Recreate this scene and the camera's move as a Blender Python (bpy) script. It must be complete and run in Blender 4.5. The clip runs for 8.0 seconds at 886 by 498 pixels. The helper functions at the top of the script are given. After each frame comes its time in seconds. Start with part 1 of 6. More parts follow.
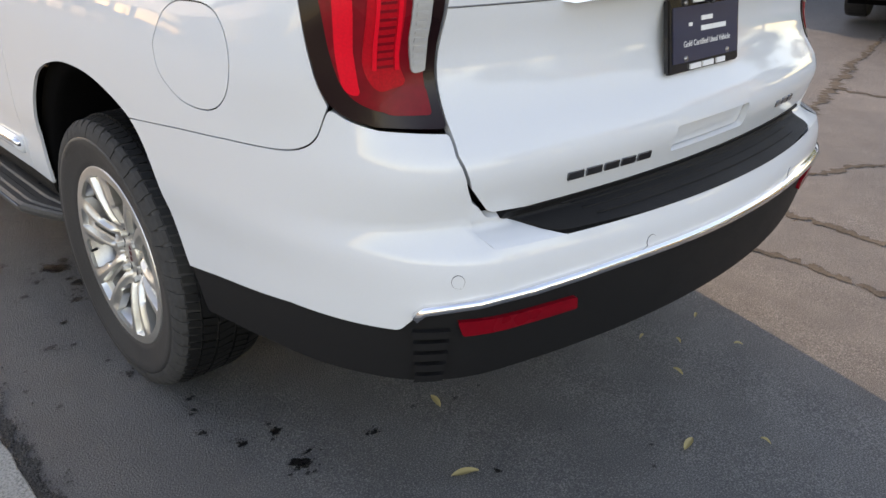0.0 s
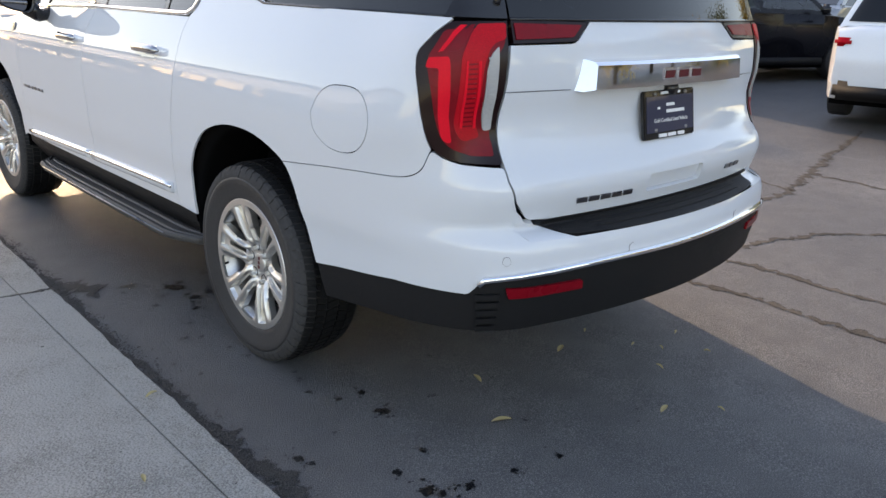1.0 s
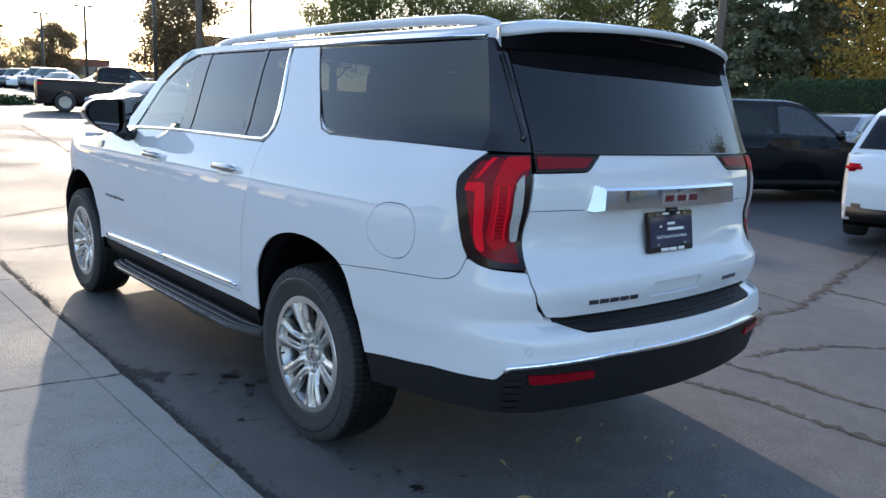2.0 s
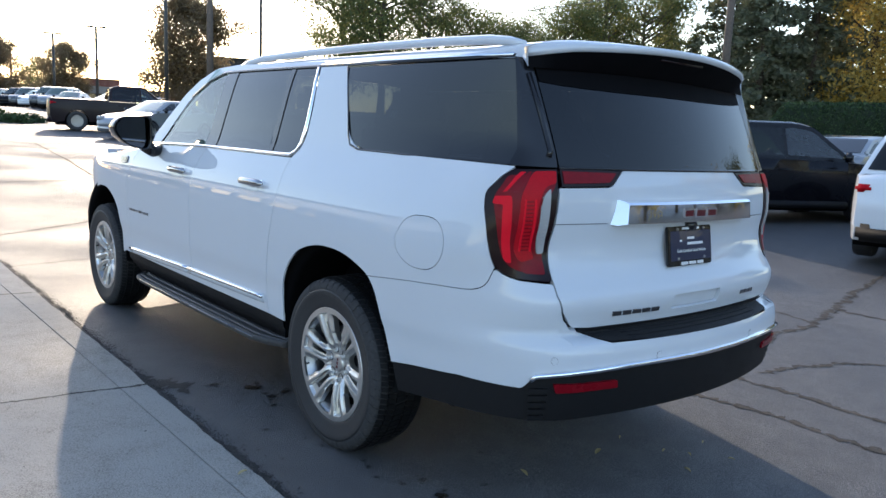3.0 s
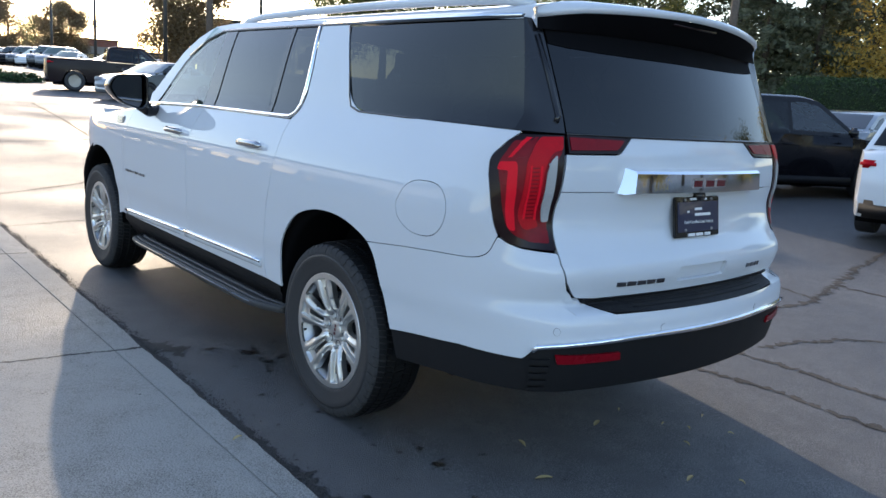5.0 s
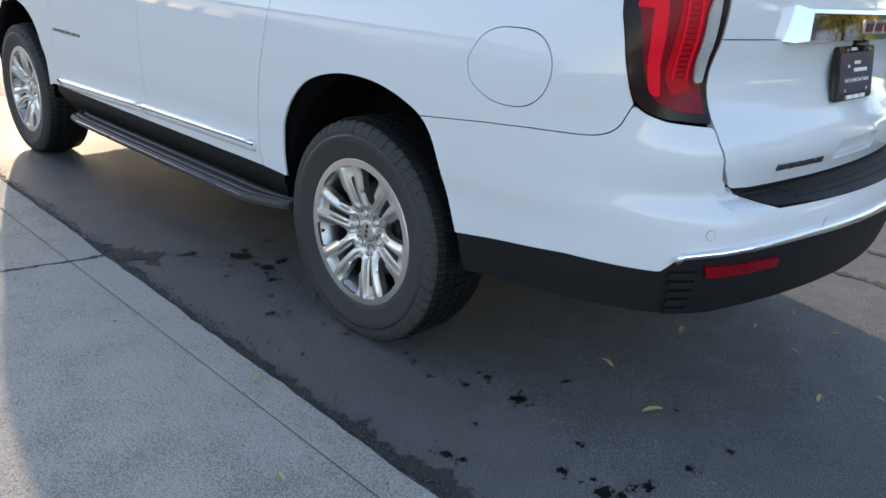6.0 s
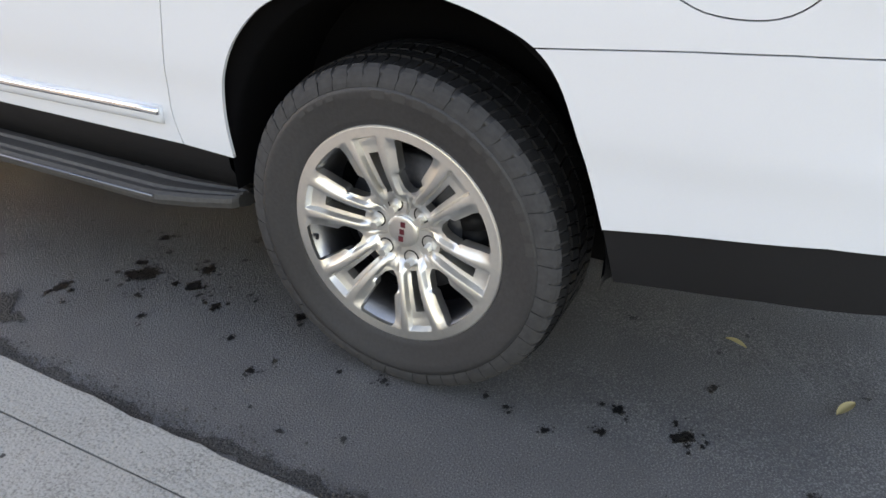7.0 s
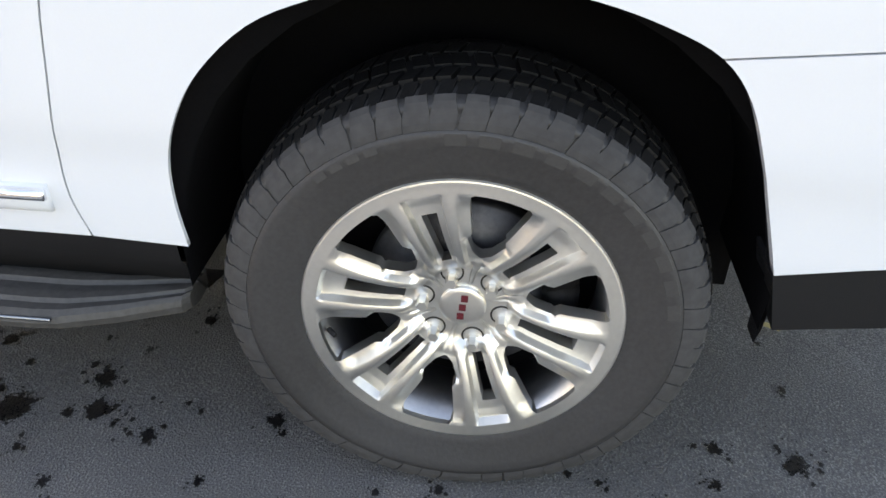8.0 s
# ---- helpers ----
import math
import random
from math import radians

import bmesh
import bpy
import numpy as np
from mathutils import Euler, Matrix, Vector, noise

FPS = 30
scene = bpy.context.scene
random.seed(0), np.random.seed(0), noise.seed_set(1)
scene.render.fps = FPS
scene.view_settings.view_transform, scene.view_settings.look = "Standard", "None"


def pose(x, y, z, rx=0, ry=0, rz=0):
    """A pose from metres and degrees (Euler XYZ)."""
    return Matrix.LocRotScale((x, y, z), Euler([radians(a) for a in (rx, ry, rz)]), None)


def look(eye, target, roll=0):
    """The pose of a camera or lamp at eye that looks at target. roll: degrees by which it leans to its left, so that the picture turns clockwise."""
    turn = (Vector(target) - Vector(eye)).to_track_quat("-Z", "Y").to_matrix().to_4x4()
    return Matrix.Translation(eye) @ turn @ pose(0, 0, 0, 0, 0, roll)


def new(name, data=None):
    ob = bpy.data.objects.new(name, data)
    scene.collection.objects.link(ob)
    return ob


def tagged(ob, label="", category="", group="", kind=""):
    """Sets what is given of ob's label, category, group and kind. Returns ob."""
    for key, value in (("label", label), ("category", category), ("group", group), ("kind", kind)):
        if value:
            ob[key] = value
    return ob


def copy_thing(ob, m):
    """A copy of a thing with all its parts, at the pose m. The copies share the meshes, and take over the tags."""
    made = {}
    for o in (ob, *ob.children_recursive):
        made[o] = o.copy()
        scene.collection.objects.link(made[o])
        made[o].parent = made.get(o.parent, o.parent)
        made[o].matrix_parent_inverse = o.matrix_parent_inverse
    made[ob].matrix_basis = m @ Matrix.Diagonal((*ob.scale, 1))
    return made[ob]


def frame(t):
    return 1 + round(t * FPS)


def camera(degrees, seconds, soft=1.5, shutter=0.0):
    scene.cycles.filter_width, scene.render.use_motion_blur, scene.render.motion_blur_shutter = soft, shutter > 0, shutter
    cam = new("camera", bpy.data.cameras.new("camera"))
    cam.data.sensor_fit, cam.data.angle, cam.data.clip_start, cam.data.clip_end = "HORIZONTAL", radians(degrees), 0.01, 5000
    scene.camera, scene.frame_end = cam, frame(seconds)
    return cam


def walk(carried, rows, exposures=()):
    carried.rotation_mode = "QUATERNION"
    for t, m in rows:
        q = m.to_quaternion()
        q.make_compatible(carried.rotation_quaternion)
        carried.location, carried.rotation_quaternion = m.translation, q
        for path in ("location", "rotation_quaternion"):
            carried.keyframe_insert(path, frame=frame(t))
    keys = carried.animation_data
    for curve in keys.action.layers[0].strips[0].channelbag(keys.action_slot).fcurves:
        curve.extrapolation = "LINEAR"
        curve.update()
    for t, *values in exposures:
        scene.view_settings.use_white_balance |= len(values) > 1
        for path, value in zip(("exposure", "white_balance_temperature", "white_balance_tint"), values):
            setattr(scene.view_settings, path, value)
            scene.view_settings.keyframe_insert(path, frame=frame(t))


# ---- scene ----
cam = camera(59.5, 8.0)
PATH = [
    (0, (-1.723, -2.122, 1.38), (-0.465, -0.815, 0.538), 0.2),
    (0.5, (-2.089, -2.43, 1.408), (-0.8, -1.117, 0.626), 0.6),
    (1, (-2.427, -2.669, 1.472), (-1.133, -1.282, 0.838), 1.4),
    (1.5, (-2.633, -2.858, 1.53), (-1.34, -1.402, 1.074), 2.0),
    (2, (-2.744, -2.987, 1.545), (-1.464, -1.494, 1.185), 2.2),
    (2.2, (-2.765, -3.005, 1.541), (-1.491, -1.501, 1.203), 2.1),
    (3.3, (-2.891, -3.0, 1.523), (-1.614, -1.492, 1.216), 2.6),
    (3.5, (-2.894, -2.993, 1.533), (-1.613, -1.489, 1.221), 2.6),
    (4, (-2.892, -2.989, 1.535), (-1.609, -1.488, 1.221), 3.0),
    (4.2, (-2.882, -2.993, 1.52), (-1.604, -1.487, 1.205), 3.0),
    (5.3, (-2.807, -2.864, 1.488), (-1.534, -1.39, 1.034), 4.3),
    (5.5, (-2.782, -2.667, 1.432), (-1.494, -1.229, 0.913), 4.3),
    (6, (-2.658, -2.043, 1.344), (-1.313, -0.738, 0.643), 3.4),
    (6.5, (-2.463, -1.379, 1.281), (-1.018, -0.288, 0.431), 1.8),
    (7, (-2.335, -0.802, 1.247), (-0.773, -0.016, 0.276), 0.8),
    (7.5, (-2.109, -0.34, 1.238), (-0.47, 0.076, 0.17), 1.1),
    (8, (-1.995, -0.044, 1.229), (-0.343, 0.084, 0.108), 2.0),
]
LIGHT_ROWS = [(0, 2.12, 8900, 25), (0.5, 2.3, 9000, 26), (1, 1.9, 7800, 23), (1.5, 1.52, 6100, 16), (2, 1.5, 6100, 16), (4.2, 1.48, 6200, 16), (5.5, 1.48, 6150, 16), (6, 1.82, 6900, 18), (6.5, 2.25, 7700, 21), (7, 2.45, 8700, 24), (7.5, 2.65, 9100, 25), (8, 2.78, 8600, 23)]
walk(cam, [(t, look(eye, target, roll)) for t, eye, target, roll in PATH], LIGHT_ROWS)

# ---- world and sun ----
SUN_AZ, SUN_EL = 18.5, 17.0        # degrees: to the right of +y, above the ground
world = bpy.data.worlds.new("sky")
scene.world = world
world.use_nodes = True
wn = world.node_tree
sky = wn.nodes.new("ShaderNodeTexSky")
sky.sky_type, sky.sun_disc = "NISHITA", False
sky.sun_elevation, sky.sun_rotation = radians(SUN_EL), radians(SUN_AZ)
sky.air_density, sky.dust_density, sky.ozone_density = 1.1, 0.6, 1.0
wn.links.new(sky.outputs[0], wn.nodes["Background"].inputs[0])
wn.nodes["Background"].inputs[1].default_value = 0.15
sun_dir = Vector((math.sin(radians(SUN_AZ)) * math.cos(radians(SUN_EL)), math.cos(radians(SUN_AZ)) * math.cos(radians(SUN_EL)), math.sin(radians(SUN_EL))))
sun = new("sun", bpy.data.lights.new("sun", "SUN"))
sun.data.energy, sun.data.angle, sun.data.color = 1.65, radians(0.55), (1.0, 0.82, 0.57)
sun.matrix_world = look(sun_dir * 50, (0, 0, 0))


# ---- materials ----
def node_mat(name):
    m = bpy.data.materials.new(name)
    m.use_nodes = True
    return m, m.node_tree, m.node_tree.nodes["Principled BSDF"]


def plain(name, color, rough=0.5, metal=0.0, coat=0.0, grain=60.0, vary=0.06, bump=0.0, spec=0.5, rough_vary=0.06, coat_rough=0.03):
    """A surface with a fine grain, a slow stain and, where asked, relief."""
    m, t, b = node_mat(name)
    co = t.nodes.new("ShaderNodeTexCoord")
    fine, slow = t.nodes.new("ShaderNodeTexNoise"), t.nodes.new("ShaderNodeTexNoise")
    fine.inputs["Scale"].default_value, slow.inputs["Scale"].default_value = grain, 2.3
    fine.inputs["Detail"].default_value = slow.inputs["Detail"].default_value = 4
    for n in (fine, slow):
        t.links.new(co.outputs["Object"], n.inputs["Vector"])
    add = t.nodes.new("ShaderNodeMath")
    add.operation = "ADD"
    t.links.new(fine.outputs[0], add.inputs[0])
    t.links.new(slow.outputs[0], add.inputs[1])
    ramp = t.nodes.new("ShaderNodeMapRange")
    ramp.inputs[1].default_value, ramp.inputs[2].default_value = 0.6, 1.4
    ramp.inputs[3].default_value, ramp.inputs[4].default_value = 1 - vary, 1 + vary
    t.links.new(add.outputs[0], ramp.inputs[0])
    mix = t.nodes.new("ShaderNodeVectorMath")
    mix.operation = "SCALE"
    mix.inputs[0].default_value = color
    t.links.new(ramp.outputs[0], mix.inputs["Scale"])
    t.links.new(mix.outputs[0], b.inputs["Base Color"])
    rr = t.nodes.new("ShaderNodeMapRange")
    rr.inputs[1].default_value, rr.inputs[2].default_value = 0.35, 0.65
    rr.inputs[3].default_value, rr.inputs[4].default_value = max(rough - rough_vary, 0.01), min(rough + rough_vary, 1)
    t.links.new(slow.outputs[0], rr.inputs[0])
    t.links.new(rr.outputs[0], b.inputs["Roughness"])
    b.inputs["Metallic"].default_value = metal
    b.inputs["Coat Weight"].default_value, b.inputs["Coat Roughness"].default_value = coat, coat_rough
    b.inputs["Specular IOR Level"].default_value = spec
    if bump:
        bp = t.nodes.new("ShaderNodeBump")
        bp.inputs["Strength"].default_value, bp.inputs["Distance"].default_value = bump, 0.002
        t.links.new(fine.outputs[0], bp.inputs["Height"])
        t.links.new(bp.outputs[0], b.inputs["Normal"])
    return m


def glass(name, tint, gloss=0.05):
    """A tinted pane: a clear colour filter under a sharp gloss that grows towards the edge of sight."""
    m, t, b = node_mat(name)
    t.nodes.remove(b)
    clear, shine, mix, lw, pw, mr = (t.nodes.new("ShaderNode" + k) for k in ("BsdfTransparent", "BsdfGlossy", "MixShader", "LayerWeight", "Math", "MapRange"))
    clear.inputs[0].default_value = (*tint, 1)
    shine.inputs["Roughness"].default_value, shine.inputs[0].default_value = 0.015, (1, 1, 1, 1)
    lw.inputs[0].default_value = 0.5
    pw.operation = "POWER"
    pw.inputs[1].default_value = 4.5
    mr.inputs[3].default_value, mr.inputs[4].default_value = gloss, 1.0
    t.links.new(lw.outputs["Facing"], pw.inputs[0])
    t.links.new(pw.outputs[0], mr.inputs[0])
    t.links.new(mr.outputs[0], mix.inputs[0])
    t.links.new(clear.outputs[0], mix.inputs[1])
    t.links.new(shine.outputs[0], mix.inputs[2])
    t.links.new(mix.outputs[0], t.nodes["Material Output"].inputs[0])
    return m


def ramp_node(t, stops):
    r = t.nodes.new("ShaderNodeValToRGB")
    while len(r.color_ramp.elements) < len(stops):
        r.color_ramp.elements.new(0.5)
    for e, (p, c) in zip(r.color_ramp.elements, stops):
        e.position, e.color = p, (*c, 1)
    return r


def stony(name, stops, grit=160.0, patch=0.35, rough=(0.6, 0.9), bump=0.5, speck=0.0, dist=0.004, spec=0.5, fine=0.45, frayed=0.0, cells=1.0, cloud=0.35):
    """Asphalt and concrete: slow patches, grit, pale stones and relief in metres of the world."""
    m, t, b = node_mat(name)
    geo = t.nodes.new("ShaderNodeNewGeometry")
    n1, n2, n3 = (t.nodes.new("ShaderNodeTexNoise") for _ in range(3))
    vo = t.nodes.new("ShaderNodeTexVoronoi")
    for n, s, d in ((n1, patch, 5), (n2, grit, 5), (n3, 6.0, 6)):
        n.inputs["Scale"].default_value, n.inputs["Detail"].default_value = s, d
        t.links.new(geo.outputs["Position"], n.inputs["Vector"])
    vo.inputs["Scale"].default_value = grit * 0.55
    t.links.new(geo.outputs["Position"], vo.inputs["Vector"])
    a = t.nodes.new("ShaderNodeMath")
    a.operation = "MULTIPLY_ADD"
    a.inputs[1].default_value = fine
    t.links.new(n2.outputs[0], a.inputs[0])
    mid = t.nodes.new("ShaderNodeMath")
    mid.operation = "MULTIPLY_ADD"
    mid.inputs[1].default_value = cloud
    t.links.new(n3.outputs[0], mid.inputs[0])
    lo = t.nodes.new("ShaderNodeMath")
    lo.operation = "MULTIPLY"
    lo.inputs[1].default_value = 0.5
    t.links.new(n1.outputs[0], lo.inputs[0])
    t.links.new(lo.outputs[0], mid.inputs[2])
    t.links.new(mid.outputs[0], a.inputs[2])
    r = ramp_node(t, stops)
    t.links.new(a.outputs[0], r.inputs[0])
    pale = t.nodes.new("ShaderNodeMapRange")
    pale.inputs[1].default_value, pale.inputs[2].default_value = 0.12, 0.02
    pale.inputs[3].default_value, pale.inputs[4].default_value = 0.0, speck
    t.links.new(vo.outputs["Distance"], pale.inputs[0])
    mix = t.nodes.new("ShaderNodeMix")
    mix.data_type = "RGBA"
    mix.inputs["B"].default_value = (0.5, 0.48, 0.45, 1)
    t.links.new(pale.outputs[0], mix.inputs["Factor"])
    t.links.new(r.outputs[0], mix.inputs["A"])
    t.links.new(mix.outputs["Result"], b.inputs["Base Color"])
    rr = t.nodes.new("ShaderNodeMapRange")
    rr.inputs[1].default_value, rr.inputs[2].default_value = 0.35, 0.65
    rr.inputs[3].default_value, rr.inputs[4].default_value = rough
    t.links.new(n1.outputs[0], rr.inputs[0])
    t.links.new(rr.outputs[0], b.inputs["Roughness"])
    b.inputs["Specular IOR Level"].default_value = spec
    hs = t.nodes.new("ShaderNodeMath")
    hs.operation = "MULTIPLY_ADD"
    hs.inputs[1].default_value = -cells
    t.links.new(vo.outputs["Distance"], hs.inputs[0])
    t.links.new(n2.outputs[0], hs.inputs[2])
    bp = t.nodes.new("ShaderNodeBump")
    bp.inputs["Strength"].default_value, bp.inputs["Distance"].default_value = bump, dist
    t.links.new(hs.outputs[0], bp.inputs["Height"])
    t.links.new(bp.outputs[0], b.inputs["Normal"])
    if frayed:
        fray(m, frayed)
    return m


def fray(m, grain):
    """Breaks a flat piece up into grains towards its edge, where the attribute "rim" grows to one."""
    t = m.node_tree
    geo, rim, n, n2 = t.nodes.new("ShaderNodeNewGeometry"), t.nodes.new("ShaderNodeAttribute"), t.nodes.new("ShaderNodeTexNoise"), t.nodes.new("ShaderNodeTexNoise")
    rim.attribute_name = "rim"
    add, cutoff = t.nodes.new("ShaderNodeMath"), t.nodes.new("ShaderNodeMapRange")
    both = t.nodes.new("ShaderNodeMath")
    for k, scale, detail in ((n, grain, 3), (n2, grain * .16, 2)):
        k.inputs["Scale"].default_value, k.inputs["Detail"].default_value = scale, detail
        t.links.new(geo.outputs["Position"], k.inputs["Vector"])
    t.links.new(n.outputs[0], both.inputs[0])
    t.links.new(n2.outputs[0], both.inputs[1])
    t.links.new(both.outputs[0], add.inputs[0])
    t.links.new(rim.outputs["Fac"], add.inputs[1])
    cutoff.inputs[1].default_value, cutoff.inputs[2].default_value = 1.46, 1.62
    t.links.new(add.outputs[0], cutoff.inputs[0])
    clear, mix, out = t.nodes.new("ShaderNodeBsdfTransparent"), t.nodes.new("ShaderNodeMixShader"), t.nodes["Material Output"]
    t.links.new(cutoff.outputs[0], mix.inputs[0])
    t.links.new(t.nodes["Principled BSDF"].outputs[0], mix.inputs[1])
    t.links.new(clear.outputs[0], mix.inputs[2])
    t.links.new(mix.outputs[0], out.inputs[0])


def leafy(name, colors, rough=0.6, through_light=0.5):
    """Leaves: each loose piece takes a colour of its own, and lets some light through."""
    m, t, b = node_mat(name)
    geo = t.nodes.new("ShaderNodeNewGeometry")
    r = ramp_node(t, [(i / (len(colors) - 1), c) for i, c in enumerate(colors)])
    t.links.new(geo.outputs["Random Per Island"], r.inputs[0])
    t.links.new(r.outputs[0], b.inputs["Base Color"])
    b.inputs["Roughness"].default_value = rough
    tr, mix = t.nodes.new("ShaderNodeBsdfTranslucent"), t.nodes.new("ShaderNodeMixShader")
    mix.inputs[0].default_value = through_light
    t.links.new(r.outputs[0], tr.inputs[0])
    t.links.new(b.outputs[0], mix.inputs[1])
    t.links.new(tr.outputs[0], mix.inputs[2])
    t.links.new(mix.outputs[0], t.nodes["Material Output"].inputs[0])
    return m


PAINT = plain("white_paint", (0.60, 0.62, 0.65), 0.45, coat=1.0, grain=300, vary=0.015, coat_rough=0.02, spec=0.0)
GLOSS_BLACK = plain("gloss_black", (0.010, 0.010, 0.012), 0.22, coat=0.25, vary=0.1, spec=0.35)
MATT_BLACK = plain("matt_black_band", (0.003, 0.003, 0.004), 0.7, vary=0.1, spec=0.08)
PLASTIC = plain("grained_black_plastic", (0.010, 0.010, 0.011), 0.55, grain=700, vary=0.2, bump=0.5, spec=0.18)
# felt black taken darker: the shade of wells and underside is in the colour
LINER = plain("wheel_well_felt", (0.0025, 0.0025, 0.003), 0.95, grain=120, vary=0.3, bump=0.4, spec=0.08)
SATIN_CHROME = plain("satin_chrome", (0.34, 0.35, 0.37), 0.14, metal=1.0, vary=0.04)
CHROME = plain("chrome", (0.86, 0.87, 0.89), 0.06, metal=1.0, vary=0.03, rough_vary=0.03)
ALLOY = plain("polished_alloy", (0.71, 0.695, 0.66), 0.38, metal=1.0, grain=90, vary=0.06, rough_vary=0.06)
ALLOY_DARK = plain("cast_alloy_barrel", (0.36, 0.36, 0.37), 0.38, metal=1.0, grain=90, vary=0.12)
# alloy darkened to paint in the shade of the nut recesses
NUT_POCKET = plain("shaded_nut_pocket", (0.045, 0.043, 0.04), 0.45, metal=1.0, grain=80, vary=0.3)
STEEL = plain("brake_steel", (0.34, 0.33, 0.32), 0.35, metal=1.0, grain=80, vary=0.2)
RUBBER = plain("tyre_rubber", (0.026, 0.025, 0.0255), 0.6, grain=120, vary=0.35, bump=0.3)
RUBBER_PALE = plain("raised_rubber_marks", (0.034, 0.033, 0.033), 0.62, grain=220, vary=0.2)
TREAD = plain("damp_tread_rubber", (0.009, 0.009, 0.0095), 0.5, grain=150, vary=0.45, bump=0.3, spec=0.25)
SHOULDER = plain("dusty_shoulder_rubber", (0.046, 0.045, 0.0455), 0.85, grain=60, vary=0.30, bump=0.3, spec=0.2)
RED_LENS = plain("red_lens", (0.74, 0.008, 0.022), 0.35, grain=240, vary=0.15, spec=0.10)
RED_BODY = plain("mid_red_lens", (0.46, 0.006, 0.014), 0.35, grain=240, vary=0.35, spec=0.10)
BOARD = plain("dusty_black_board", (0.050, 0.048, 0.046), 0.6, grain=90, vary=0.35, bump=0.4, spec=0.4)
SMOKED = plain("smoked_red_lens", (0.010, 0.002, 0.003), 0.3, coat=0.1, vary=0.2, spec=0.2)
DEEP_RED = plain("deep_red_lens", (0.19, 0.003, 0.009), 0.3, vary=0.2, spec=0.15)
MIRROR_GLASS = plain("dark_mirror_glass", (0.14, 0.14, 0.15), 0.05, metal=1.0, vary=0.02, rough_vary=0.01)
CLEAR = plain("clear_lens", (0.36, 0.36, 0.36), 0.3, coat=0.2, grain=200, vary=0.06, spec=0.3)
RED_ENAMEL = plain("red_enamel", (0.10, 0.007, 0.012), 0.3, coat=0.2)
CABIN = plain("dark_cabin_trim", (0.03, 0.03, 0.032), 0.8, grain=90, vary=0.2, bump=0.2)
SEAT = plain("black_leather", (0.045, 0.044, 0.045), 0.5, grain=140, vary=0.2, bump=0.3)
BADGE_GREY = plain("satin_dark_metal", (0.20, 0.21, 0.23), 0.3, metal=1.0)
PLATE_BLUE = plain("dark_blue_card", (0.018, 0.024, 0.06), 0.4, coat=0.3)
WHITE_INK = plain("white_ink", (0.75, 0.75, 0.75), 0.5)
DARK_GLASS = glass("privacy_glass", (0.017, 0.021, 0.028), .045)
LIGHT_GLASS = glass("door_glass", (0.50, 0.62, 0.57))
ASPHALT = stony("asphalt", [(0.50, (0.046, 0.047, 0.050)), (0.77, (0.106, 0.106, 0.108)), (0.95, (0.25, 0.247, 0.24))], 230, 0.3, (0.48, 0.78), 1.0, 0.22, 0.0075, 0.26, 0.8, cells=0.2, cloud=0.14)
CONCRETE = stony("broom_finished_concrete", [(0.74, (0.15, 0.145, 0.132)), (0.97, (0.275, 0.267, 0.246)), (1.0, (0.31, 0.30, 0.277))], 190, 0.7, (0.7, 0.92), 0.9, 0.45, 0.003, 0.2, 1.1)
RUBBLE = stony("crumbled_asphalt", [(0.40, (0.011, 0.011, 0.011)), (0.6, (0.026, 0.0255, 0.025)), (0.8, (0.070, 0.067, 0.063))], 240, 2.0, (0.6, 0.9), 1.0, 0.10, 0.006, 0.3, frayed=300.0)
GRIT = plain("loose_grit", (0.05, 0.048, 0.046), 0.8, grain=300, vary=0.5)
CRACK_FILL = stony("dirt_in_cracks", [(0.40, (0.022, 0.020, 0.018)), (0.6, (0.055, 0.048, 0.040)), (0.8, (0.10, 0.088, 0.074))], 120, 3.0, (0.8, 0.95), 0.7, 0.05, 0.004, 0.2, frayed=90.0)
WET = plain("wet_asphalt_spot", (0.005, 0.005, 0.006), 0.35, grain=200, vary=0.3, bump=0.8)
fray(WET, 150.0)
PIT = plain("dark_concrete_pit", (0.045, 0.043, 0.040), 0.9, grain=200, vary=0.3)
fray(PIT, 200.0)
GRASS = stony("mown_lawn", [(0.40, (0.03, 0.07, 0.012)), (0.6, (0.055, 0.11, 0.02)), (0.8, (0.09, 0.14, 0.035))], 40, 0.4, (0.8, 0.95), 0.8, 0.0, 0.02)
BARK = plain("bark", (0.10, 0.08, 0.06), 0.9, grain=14, vary=0.35, bump=0.6)
POLE_WOOD = plain("weathered_pole_wood", (0.13, 0.10, 0.08), 0.85, grain=12, vary=0.3, bump=0.4)
POLE_STEEL = plain("bronze_painted_steel", (0.05, 0.045, 0.04), 0.5, grain=30, vary=0.15)
LEAF_GREEN = leafy("green_leaves", [(0.10, 0.125, 0.045), (0.13, 0.155, 0.05), (0.18, 0.19, 0.06), (0.27, 0.23, 0.07)])
LEAF_RUST = leafy("rusty_leaves", [(0.17, 0.125, 0.07), (0.22, 0.15, 0.085), (0.24, 0.18, 0.09), (0.34, 0.23, 0.12)])
LEAF_GOLD = leafy("golden_leaves", [(0.48, 0.31, 0.06), (0.62, 0.42, 0.09), (0.70, 0.50, 0.13), (0.40, 0.33, 0.10)])
NEEDLES = leafy("conifer_needles", [(0.14, 0.16, 0.10), (0.18, 0.195, 0.12), (0.23, 0.235, 0.15)], 0.7, 0.45)
HEDGE = leafy("hedge_leaves", [(0.025, 0.052, 0.016), (0.04, 0.078, 0.022), (0.06, 0.10, 0.03)], 0.7, 0.15)
FALLEN = leafy("fallen_leaves", [(0.32, 0.26, 0.12), (0.42, 0.34, 0.16), (0.36, 0.33, 0.18)], 0.6, 0.2)


